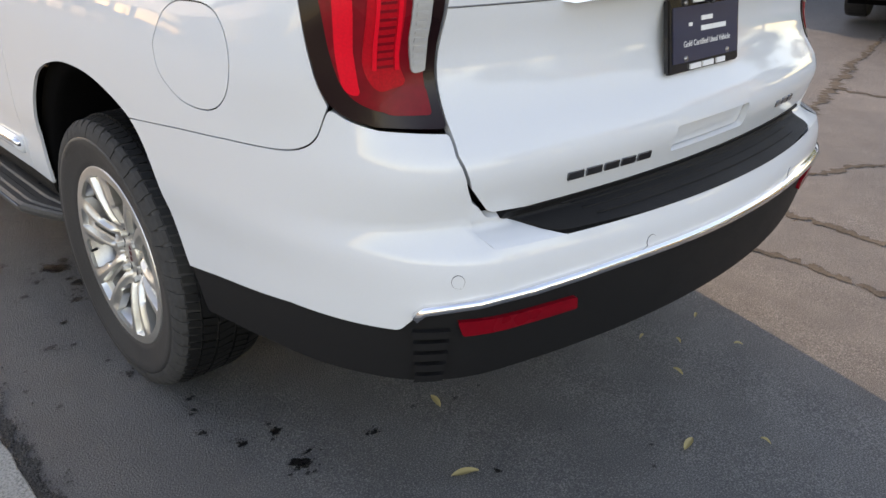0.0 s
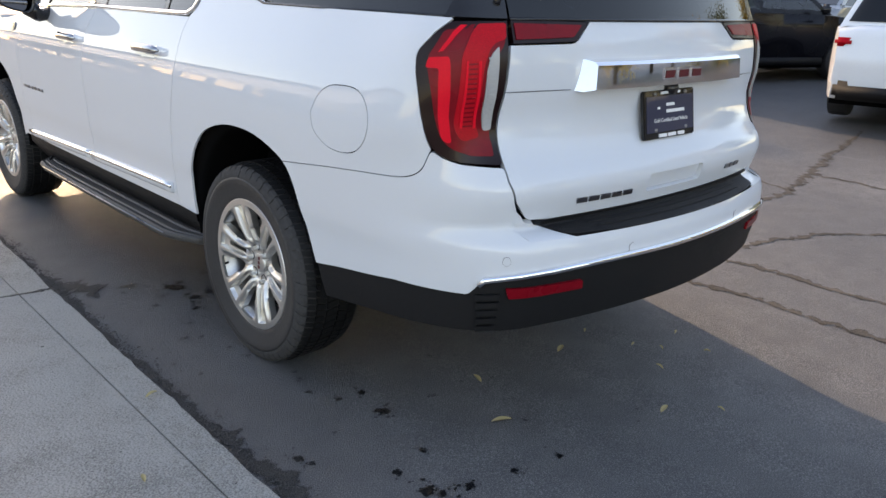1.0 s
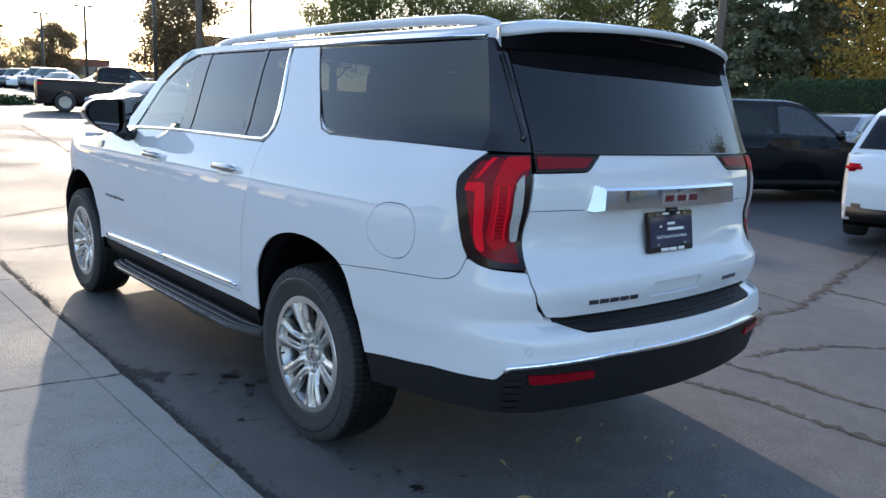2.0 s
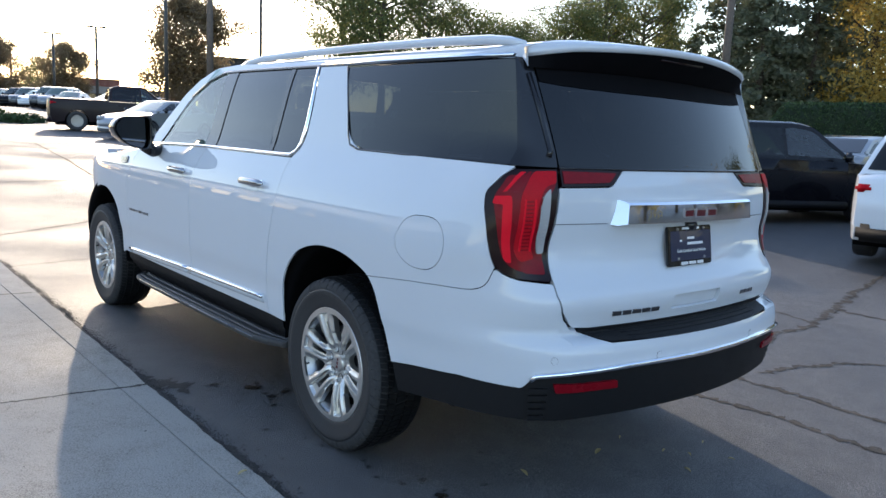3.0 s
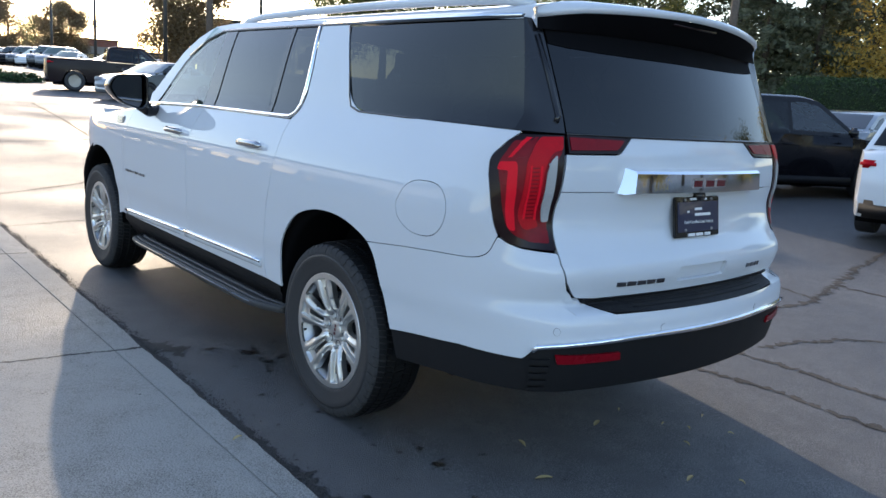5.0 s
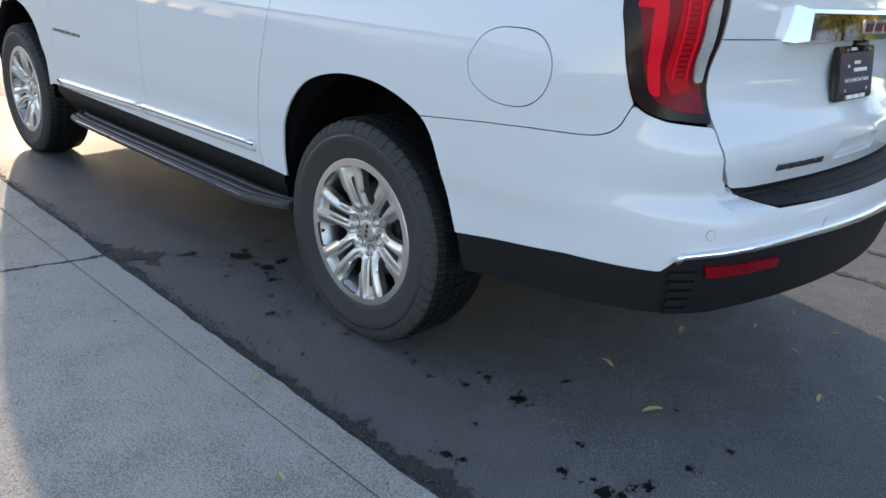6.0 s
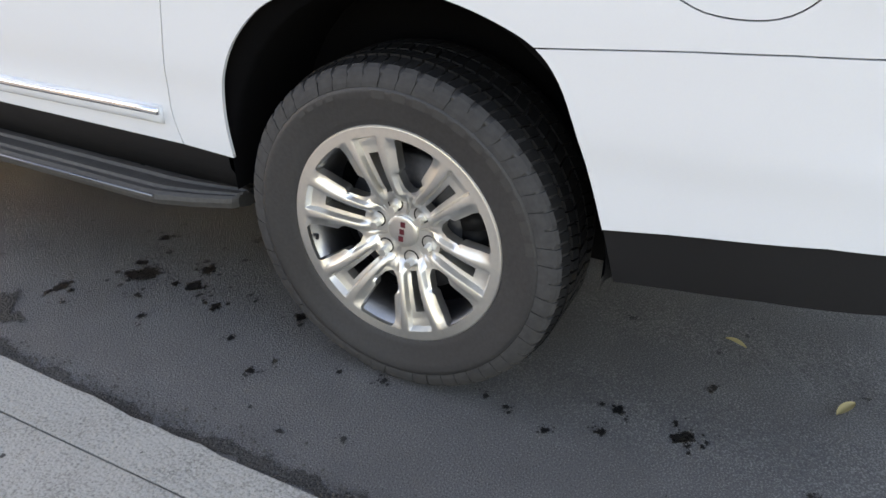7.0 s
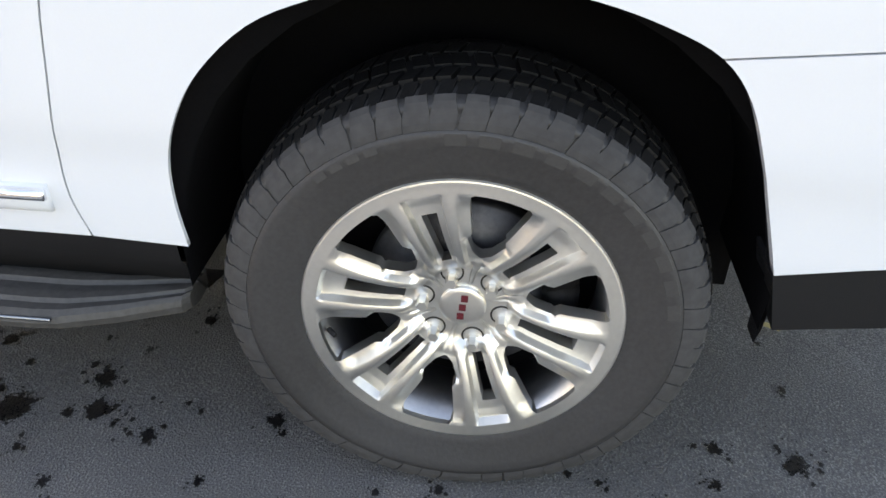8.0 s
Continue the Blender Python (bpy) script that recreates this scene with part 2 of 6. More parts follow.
# ---- building helpers ----
def part(name, bm, material, parent=None, label="", smooth=True, keep=False):
    """Links a bmesh as one mesh object, under a thing or a part where one is given."""
    me = bpy.data.meshes.new(name)
    if not keep:
        bmesh.ops.recalc_face_normals(bm, faces=bm.faces[:])
    for f in bm.faces:
        f.smooth = smooth
    bm.to_mesh(me)
    bm.free()
    me.materials.append(material)
    ob = new(name, me)
    ob.parent = parent
    return tagged(ob, label)


def crease(bm, angle):
    """Keeps the edges sharper than an angle unsmoothed."""
    bmesh.ops.recalc_face_normals(bm, faces=bm.faces[:])
    bm.normal_update()
    for e in bm.edges:
        if len(e.link_faces) == 2 and e.calc_face_angle(0) > angle:
            e.smooth = False


def thing(name, label, category, group="", kind="", at=(0, 0, 0), turn=0.0):
    ob = tagged(new(name), label, category, group, kind)
    ob.matrix_world = pose(*at, 0, 0, turn)
    return ob


def box(bm, x0, x1, y0, y1, z0, z1, m=None, bevel=0.0):
    r = bmesh.ops.create_cube(bm, size=1.0, matrix=Matrix.Translation(((x0 + x1) / 2, (y0 + y1) / 2, (z0 + z1) / 2)) @ Matrix.Diagonal((x1 - x0, y1 - y0, z1 - z0, 1)))
    vs = r["verts"]
    if bevel:
        es = list({e for v in vs for e in v.link_edges})
        out = bmesh.ops.bevel(bm, geom=es, offset=bevel, segments=2, affect="EDGES")
        vs = list({v for f in out["faces"] for v in f.verts} | {v for v in vs if v.is_valid})
    if m is not None:
        bmesh.ops.transform(bm, matrix=m, verts=vs)
    return vs


def tube(bm, pts, radii, sides=8, cap=True):
    """A round, tapered tube along points."""
    rings = []
    pts = [Vector(p) for p in pts]
    for i, p in enumerate(pts):
        d = (pts[min(i + 1, len(pts) - 1)] - pts[max(i - 1, 0)]).normalized()
        a = d.orthogonal().normalized() if not rings else (last - d * last.dot(d)).normalized()
        last, b = a, d.cross(a)
        rings.append([bm.verts.new(p + (a * math.cos(2 * math.pi * k / sides) + b * math.sin(2 * math.pi * k / sides)) * radii[i]) for k in range(sides)])
    for r0, r1 in zip(rings, rings[1:]):
        for k in range(sides):
            bm.faces.new((r0[k], r0[(k + 1) % sides], r1[(k + 1) % sides], r1[k]))
    if cap:
        bm.faces.new(rings[0][::-1])
        bm.faces.new(rings[-1])


def lathe(bm, profile, steps, axis_x=True, closed=False):
    """Turns a profile of (along the axle, radius) round the x axis."""
    rings = []
    for k in range(steps):
        a = 2 * math.pi * k / steps
        rings.append([bm.verts.new((x, r * math.cos(a), r * math.sin(a))) for x, r in profile])
    n = len(profile)
    for k in range(steps):
        r0, r1 = rings[k], rings[(k + 1) % steps]
        for i in range(n if closed else n - 1):
            bm.faces.new((r0[i], r0[(i + 1) % n], r1[(i + 1) % n], r1[i]))


def table(v, tab):
    """A smooth curve through (place, value) pairs."""
    n = len(tab)
    v = min(max(v, tab[0][0]), tab[-1][0])
    i = 0
    while i < n - 2 and v > tab[i + 1][0]:
        i += 1
    (a, va), (b, vb) = tab[i], tab[i + 1]

    def slope(k):
        p, q = tab[max(k - 1, 0)], tab[min(k + 1, n - 1)]
        return (q[1] - p[1]) / (q[0] - p[0])
    h = b - a
    s = (v - a) / h
    return (2 * s**3 - 3 * s * s + 1) * va + (s**3 - 2 * s * s + s) * slope(i) * h + (3 * s * s - 2 * s**3) * vb + (s**3 - s * s) * slope(i + 1) * h


def round_corners(pts, closed=True, steps=5):
    """Points (u, z) or (u, z, radius): the corners that have a radius are rounded."""
    out, n = [], len(pts)
    for i, p in enumerate(pts):
        r = p[2] if len(p) > 2 else 0
        if not r or (not closed and i in (0, n - 1)):
            out.append((p[0], p[1]))
            continue
        c, a, b = Vector(p[:2]), Vector(pts[i - 1][:2]), Vector(pts[(i + 1) % n][:2])
        ra, rb = min(r, (a - c).length * 0.48), min(r, (b - c).length * 0.48)
        a, b = c + (a - c).normalized() * ra, c + (b - c).normalized() * rb
        for k in range(steps + 1):
            s = k / steps
            q = a * (1 - s) ** 2 + c * 2 * s * (1 - s) + b * s * s
            out.append((q.x, q.y))
    return out


def curve_through(pts, per=4):
    """A smooth open line through points."""
    out, n = [], len(pts)
    P = [Vector(p[:2]) for p in pts]
    for i in range(n - 1):
        p0, p1, p2, p3 = P[max(i - 1, 0)], P[i], P[i + 1], P[min(i + 2, n - 1)]
        for k in range(per):
            s = k / per
            q = 0.5 * (2 * p1 + (p2 - p0) * s + (2 * p0 - 5 * p1 + 4 * p2 - p3) * s * s + (3 * p1 - p0 - 3 * p2 + p3) * s**3)
            out.append((q.x, q.y))
    return out + [tuple(P[-1])]


def subdivided(poly, h):
    out = []
    for i, a in enumerate(poly):
        b = poly[(i + 1) % len(poly)]
        d = math.dist(a, b)
        if d < 1e-5:
            continue
        k = max(1, int(math.ceil(d / h)))
        out += [(a[0] + (b[0] - a[0]) * j / k, a[1] + (b[1] - a[1]) * j / k) for j in range(k)]
    return out


def shrunk(poly, d):
    """A closed outline, drawn in by d."""
    area = sum(a[0] * b[1] - b[0] * a[1] for a, b in zip(poly, poly[1:] + poly[:1]))
    sg, out, n = (1 if area > 0 else -1), [], len(poly)
    for i in range(n):
        a, c, b = Vector(poly[i - 1]), Vector(poly[i]), Vector(poly[(i + 1) % n])
        e, f = (c - a), (b - c)
        if e.length < 1e-6 or f.length < 1e-6:
            out.append(tuple(c))
            continue
        e, f = e.normalized(), f.normalized()
        n1, n2 = Vector((-e.y, e.x)), Vector((-f.y, f.x))
        m = n1 + n2
        m = m.normalized() if m.length > 1e-6 else n1
        m = m / max(0.4, m.dot(n1))
        out.append(tuple(c + m * d * sg))
    return out


def inside(p, poly):
    x, y, hit = p[0], p[1], False
    j = len(poly) - 1
    for i in range(len(poly)):
        (xi, yi), (xj, yj) = poly[i], poly[j]
        if (yi > y) != (yj > y) and x < (xj - xi) * (y - yi) / (yj - yi) + xi:
            hit = not hit
        j = i
    return hit


def filled(outer, holes, h):
    """Triangles over an outline with holes, on a grid of spacing h: points, triangles, the rims' runs of points."""
    from mathutils.geometry import delaunay_2d_cdt
    loops = [subdivided(outer, h)] + [subdivided(q, h) for q in holes]
    pts, edges, runs = [], [], []
    for lp in loops:
        s = len(pts)
        pts += lp
        edges += [(s + i, s + (i + 1) % len(lp)) for i in range(len(lp))]
        runs.append(list(range(s, len(pts))))
    rim = np.array(pts)
    xs, ys = rim[:len(loops[0])].min(0), rim[:len(loops[0])].max(0)
    for i in range(int((ys[0] - xs[0]) / h) + 1):
        for j in range(int((ys[1] - xs[1]) / h) + 1):
            p = (xs[0] + (i + 0.5) * h, xs[1] + (j + 0.5) * h)
            if inside(p, loops[0]) and not any(inside(p, q) for q in loops[1:]) and ((rim - p) ** 2).sum(1).min() > (0.45 * h) ** 2:
                pts.append(p)
    vs, _, fs, ov, _, _ = delaunay_2d_cdt([Vector(p) for p in pts], edges, [], 0, 1e-7)
    back = {}
    for k, src in enumerate(ov):
        for s in src:
            back[s] = k
    tris = []
    for f in fs:
        c = ((vs[f[0]].x + vs[f[1]].x + vs[f[2]].x) / 3, (vs[f[0]].y + vs[f[1]].y + vs[f[2]].y) / 3)
        if inside(c, loops[0]) and not any(inside(c, q) for q in loops[1:]):
            tris.append(f)
    return [(v.x, v.y) for v in vs], tris, [[back[i] for i in r] for r in runs]


def sheet(place, outer, holes=(), h=0.03, depth=0.02, off=0.0):
    """A bent plate over the outline: place(u, z) gives a point and the outward normal; its rims turn in by depth."""
    pts, tris, runs = filled(outer, holes, h)
    bm = bmesh.new()
    got = [place(*p) for p in pts]
    top = [bm.verts.new(p + n * off) for p, n in got]
    for f in tris:
        a, b, c = (top[i].co for i in f)
        if (b - a).cross(c - a).dot(got[f[0]][1]) < 0:
            f = f[::-1]
        try:
            bm.faces.new([top[i] for i in f])
        except ValueError:
            pass
    if depth:
        for run in runs:
            low = {i: bm.verts.new(got[i][0] + got[i][1] * (off - depth)) for i in run}
            for a, b in zip(run, run[1:] + run[:1]):
                if a == b:
                    continue
                e = bm.edges.get((top[a], top[b]))
                try:
                    bm.faces.new((top[a], top[b], low[b], low[a]))
                except ValueError:
                    continue
                if e:
                    e.smooth = False
    loose = [v for v in bm.verts if not v.link_faces]
    bmesh.ops.delete(bm, geom=loose, context="VERTS")
    return bm


# ---- ground: flat round the big car, rising gently away from it ----
def ground_z(x, y):
    r = math.hypot(x + 2, y + 2)
    fall = -.011 * min(6.0, max(0.0, x + 1))       # the lot falls gently to the right of the walk
    return fall + (0.0 if r < 7 else 0.028 * (min(r, 70) - 7) * min(1, (r - 7) / 6))


def setting(name, bm, material, label, category, smooth=True):
    return tagged(part(name, bm, material, None, "", smooth), label, category, "", "structure")


def ring_sheet(radii, sectors, z_off, a0=0.0, a1=2 * math.pi, cx=-2.0, cy=-2.0):
    bm = bmesh.new()
    full = abs(a1 - a0 - 2 * math.pi) < 1e-6
    rows = []
    for r in radii:
        rows.append([bm.verts.new((cx + r * math.sin(a0 + (a1 - a0) * k / sectors), cy + r * math.cos(a0 + (a1 - a0) * k / sectors), ground_z(cx + r * math.sin(a0 + (a1 - a0) * k / sectors), cy + r * math.cos(a0 + (a1 - a0) * k / sectors)) + z_off)) for k in range(sectors if full else sectors + 1)])
    for r0, r1 in zip(rows, rows[1:]):
        n = len(r0)
        for k in range(n if full else n - 1):
            bm.faces.new((r0[k], r0[(k + 1) % n], r1[(k + 1) % n], r1[k]))
    return bm


setting("ground", ring_sheet([0.01, *[.4 * k for k in range(1, 33)], 13.5, 15, 17, 20, 25, 30, 45, 60, 70, 90, 150, 400, 1200, 2500], 120, 0.0), ASPHALT,
        "worn dark grey asphalt parking lot, damp in places", "asphalt lot")


# ---- the big white car: its skin as a surface over (u, z); u runs along the side (u = y), round the corner and across the rear ----
SIDE = [(.28, .955), (.42, .985), (.55, .997), (.67, 1.003), (.73, 1.012), (.85, 1.017), (.98, 1.022), (1.08, 1.020), (1.18, 1.000), (1.28, .965),
        (1.36, .930), (1.42, .905), (1.55, .866), (1.70, .820), (1.80, .782), (1.86, .745)]
TAPER = [(-1.4, .10), (-.9, .03), (-.5, .006), (0, 0), (2.6, 0), (3.2, .015), (3.7, .055), (4.1, .15), (4.4, .32)]
REAR = [(.25, 1.20), (.35, 1.27), (.46, 1.32), (.60, 1.350), (.70, 1.357), (.75, 1.350), (.770, 1.332), (.789, 1.250), (.81, 1.248), (.84, 1.257), (.87, 1.266), (.90, 1.272),
        (.94, 1.262), (1.0, 1.215), (1.06, 1.188), (1.12, 1.180), (1.20, 1.193), (1.30, 1.190), (1.36, 1.174), (1.55, 1.096), (1.75, 1.006), (1.86, .952)]
CORNER_Y, CORNER_X, CORNER_LEN = -.60, .70, .72
MID = CORNER_Y - CORNER_LEN - CORNER_X      # u at the middle of the rear


def half_width(y, z):
    return table(z, SIDE) - table(y, TAPER)


def rear_bow(z):
    return .20 if z < .765 else (.13 if z > .80 else .20 - .07 * (z - .765) / .035)


def rear_out(x, z):
    return table(z, REAR) - rear_bow(z) * x * x


def skin_point(u, z):
    if u < MID:
        p = skin_point(2 * MID - u, z)
        return Vector((-p.x, p.y, p.z))
    if u >= CORNER_Y:
        return Vector((-half_width(u, z), u, z))
    if u <= CORNER_Y - CORNER_LEN:
        x = MID - u
        return Vector((x, -rear_out(x, z), z))
    s = (CORNER_Y - u) / CORNER_LEN
    a, b = Vector((-half_width(CORNER_Y, z), CORNER_Y)), Vector((-CORNER_X, -rear_out(CORNER_X, z)))
    ta = Vector(((half_width(CORNER_Y + .02, z) - half_width(CORNER_Y, z)) / .02, -1)).normalized()
    tb = Vector((1, -2 * rear_bow(z) * CORNER_X)).normalized()
    late = min(1, max(0, (z - 1.36) / .10))         # the glass stays flat further back than the body
    full = min(1, max(0, (z - .96) / .12))          # and the corner is fuller at the tail light
    c, d = a + ta * (.31 + .05 * full + .05 * late), b - tb * (.24 + .05 * full - .12 * late)
    q = a * (1 - s) ** 3 + c * 3 * (1 - s) ** 2 * s + d * 3 * (1 - s) * s * s + b * s**3
    return Vector((q.x, q.y, z))


def skin(u, z):
    p = skin_point(u, z)
    n = (skin_point(u, z + .004) - skin_point(u, z - .004)).cross(skin_point(u + .004, z) - skin_point(u - .004, z))
    return p, n.normalized()


def flip(poly):
    return [(2 * MID - p[0], *p[1:]) for p in poly]


suv = thing("suv", "large white sport utility vehicle with closed tailgate, standing on asphalt", "car")
GAP = .0016


def panel(name, poly, mat, label="", off=0.0, depth=.022, h=.03, gap=GAP, holes=(), sides="L", parent=None, place=None):
    """A body panel; sides: L, LR for both sides of the car."""
    made = None
    for k, side in enumerate(sides):
        q = round_corners(poly if side == "L" else flip(poly))
        hs = [round_corners(p if side == "L" else flip(p)) for p in holes]
        if gap:
            q = shrunk(q, gap)
        ob = part(name, sheet(place or skin, q, hs, h, depth, off), mat, parent or suv, label, keep=True)
        made = made or ob
    return made


def trim(name, path, width, height, mat, label="", off=0.0, both=True, parent=None):
    """A raised strip along a line on the skin."""
    for side in ((0, 1) if both else (0,)):
        line = [(2 * MID - u, z) for u, z in path] if side else path
        bm, rings = bmesh.new(), []
        got = [skin(*p) for p in line]
        for i, (p, n) in enumerate(got):
            d = (got[min(i + 1, len(got) - 1)][0] - got[max(i - 1, 0)][0]).normalized()
            b = n.cross(d).normalized()
            p = p + n * off
            rings.append([bm.verts.new(p + b * width * a + n * height * c) for a, c in ((-.5, -.3), (-.46, .5), (-.25, 1), (.25, 1), (.46, .5), (.5, -.3))])
        for r0, r1 in zip(rings, rings[1:]):
            for k in range(5):
                bm.faces.new((r0[k], r0[k + 1], r1[k + 1], r1[k]))
        bm.faces.new(rings[0])
        bm.faces.new(rings[-1][::-1])
        part(name, bm, mat, parent or suv, label)


# outlines of the side, front to rear
ARCH_R = curve_through([(.445, .515), (.453, .60), (.448, .675), (.42, .755), (.375, .825), (.30, .893), (.213, .932), (.12, .955), (.04, .964), (-.06, .963),
                        (-.15, .950), (-.24, .923), (-.315, .887), (-.365, .83), (-.405, .74), (-.445, .63), (-.473, .545)])
ARCH_TOP, ARCH_LOW = [p for p in ARCH_R if p[1] > .8865 or p[0] > 0], [p for p in ARCH_R if p[1] <= .8875 and p[0] < 0]
ARCH_F = curve_through([(3.407 + a, b) for a, b in ((-.455, .50), (-.46, .62), (-.43, .74), (-.36, .85), (-.25, .92), (-.12, .955), (0, .962), (.12, .955), (.25, .92), (.36, .85), (.43, .74), (.46, .62), (.455, .50))])
DOOR_REAR = curve_through([(.605, .522), (.623, .60), (.619, .68), (.600, .79), (.578, .91), (.548, 1.0), (.527, 1.09), (.517, 1.20), (.514, 1.28), (.495, 1.345)])
DOOR_MID = curve_through([(1.632, .522), (1.625, .60), (1.610, .85), (1.605, 1.12), (1.592, 1.22), (1.555, 1.30), (1.515, 1.345)])
DOOR_FRONT = curve_through([(2.66, .522), (2.72, .62), (2.765, .80), (2.77, 1.0), (2.70, 1.20), (2.56, 1.325)])
LIGHT = [(-1.040, 1.392, .02), (-1.294, 1.397, .01), (-1.286, 1.33), (-1.268, 1.16), (-1.250, .984, .02), (-1.10, .994), (-1.04, 1.008, .03), (-1.0, 1.038, .03), (-.978, 1.105), (-.915, 1.245), (-.901, 1.305, .03)]
SEAM = [(-.315, .887), (-.55, .911), (-.72, .927), (-.885, .936, .05), (-.945, .962, .03), (-1.004, 1.030)]
CPILLAR = curve_through([(.495, 1.349), (.452, 1.385), (.430, 1.44), (.427, 1.50), (.437, 1.60), (.462, 1.72), (.482, 1.805)])

panel("quarter_panel", [*reversed(DOOR_REAR), *ARCH_TOP, *SEAM[1:], (-.978, 1.105), (-.915, 1.245), (-.901, 1.305, .03), (-1.040, 1.396),
                        (-1.045, 1.402), (-.40, 1.409), (-.05, 1.414, .07), (.055, 1.475, .05), (.235, 1.803), (.475, 1.810), *reversed(CPILLAR[1:])], PAINT,
      holes=[[(-.499, 1.085), (-.532, 1.152, .05), (-.588, 1.181, .03), (-.690, 1.186, .05), (-.747, 1.125, .05), (-.749, 1.035, .05), (-.700, .976, .04), (-.607, .970, .05), (-.510, 1.02, .05)]], h=.026, depth=.009)
panel("fuel_door", [(-.499, 1.085), (-.532, 1.152, .05), (-.588, 1.181, .03), (-.690, 1.186, .05), (-.747, 1.125, .05), (-.749, 1.035, .05), (-.700, .976, .04), (-.607, .970, .05), (-.510, 1.02, .05)], PAINT,
      "white fuel filler door flush in the body", gap=.003, depth=.012)
panel("quarter_panel", flip([*reversed(DOOR_REAR), *ARCH_TOP, *SEAM[1:], (-.978, 1.105), (-.915, 1.245), (-.901, 1.305, .03), (-1.040, 1.396),
                             (-1.045, 1.402), (-.40, 1.409), (-.05, 1.414, .07), (.055, 1.475, .05), (.235, 1.803), (.475, 1.810), *reversed(CPILLAR[1:])]), PAINT, h=.04)
panel("rear_door", [*DOOR_REAR, *reversed(DOOR_MID)], PAINT, sides="LR")
panel("front_door", [*DOOR_MID, *reversed(DOOR_FRONT)], PAINT, sides="LR")
panel("front_fender", [*DOOR_FRONT, (2.60, 1.29), (3.0, 1.245), (3.6, 1.205), (4.0, 1.15), (4.18, 1.02), (4.22, .8), (4.2, .56), (3.95, .52), *reversed(ARCH_F), (2.88, .52)], PAINT, sides="LR")

half = [*SEAM[:-1], (-1.004, 1.030, .02), (-1.04, 1.006, .03), (-1.10, .992), (-1.246, .981, .01), (-1.236, .945), (-1.256, .88), (-1.275, .846), (-1.290, .766), (-1.68, .766), (MID, .766)]
low_line = [(-.473, .545), (-.65, .572), (-.82, .593), (-1.078, .597, .012), (-1.122, .642, .02), (-1.24, .659), (-1.48, .669), (-1.75, .674), (MID, .675)]
bumper = panel("bumper_cover", [*half, *reversed(flip(half)[:-1]), *flip(ARCH_LOW[1:-1]), *flip(low_line)[:-1], *reversed(low_line), *reversed(ARCH_LOW[1:-1])], PAINT, h=.026)
valance_low = [(-.505, .425), (-.75, .455), (-1.0, .468), (-1.3, .472), (-1.7, .474), (MID, .474)]
panel("lower_valance", [*low_line, *reversed(flip(low_line)[:-1]), *flip(valance_low)[:-1], *reversed(valance_low)], PLASTIC, "grained black lower bumper valance", h=.03, off=-.006, depth=.10)
trim("chrome_strip", [(-1.112, .634), (-1.13, .651), (-1.24, .665), (-1.36, .671), (-1.48, .676), *[(-1.6 - .07 * k, .680) for k in range(13)], *[(2 * MID - u, z) for u, z in ((-1.48, .676), (-1.36, .671), (-1.24, .665), (-1.13, .651), (-1.112, .634))]],
     .022, .013, CHROME, "thin bright chrome bumper strip", off=.004, both=False)
panel("rear_reflector", [(-1.200, .624, .006), (-1.478, .622, .006), (-1.484, .592, .006), (-1.215, .590, .006)], DEEP_RED, "dull red bumper reflector", off=.004, depth=.014, sides="LR", gap=0)
for k in range(5):
    panel("valance_louver", [(-1.105 - .004 * k, .600 - .027 * k), (-1.185, .606 - .027 * k), (-1.185, .589 - .027 * k), (-1.105 - .004 * k, .583 - .027 * k)], PLASTIC, off=.006, depth=.014, gap=0, sides="LR")
for u, z in ((-1.198, .711), (-1.680, .701)):
    for s in (u, 2 * MID - u):
        ring = [(s + .0135 * math.cos(a * math.pi / 10), z + .0135 * math.sin(a * math.pi / 10)) for a in range(20)]
        panel("parking_sensor", ring, PAINT, off=.0015, depth=.01, gap=0, h=.01)
        ring = [(s + .0143 * math.cos(a * math.pi / 10), z + .0143 * math.sin(a * math.pi / 10)) for a in range(20)]
        panel("sensor_ring", ring, PLASTIC, off=.0007, depth=.01, gap=0, h=.01)

# step pad on the bumper's ledge, with ribs
panel("bumper_ledge", [(-1.272, .849), (-1.287, .763), (-1.46, .763), (-1.43, .772, .03), (-1.352, .801), (-1.318, .806, .01), (-1.292, .834)], PAINT, off=-.0012, depth=.02, h=.008, gap=0, sides="LR")
pad_edge = [(-1.350, .802), (-1.43, .770, .03), (-1.68, .765), (MID, .765)]
pad_back = [(-1.360, .811), (-1.45, .812), (MID, .812)]
step_pad = panel("step_pad", [*pad_edge, *reversed(flip(pad_edge)[:-1]), *flip(pad_back)[:-1], *reversed(pad_back)], PLASTIC, "ribbed black plastic bumper step pad", off=.004, depth=.03, h=.008, gap=0)
for k in range(5):
    z = .776 + .0055 * k
    a = -1.560 + .012 * k
    trim("pad_rib", [(a + (2 * MID - 2 * a) * t / 30, z) for t in range(31)], .006, .0030, PLASTIC, off=.004, both=False, parent=step_pad)

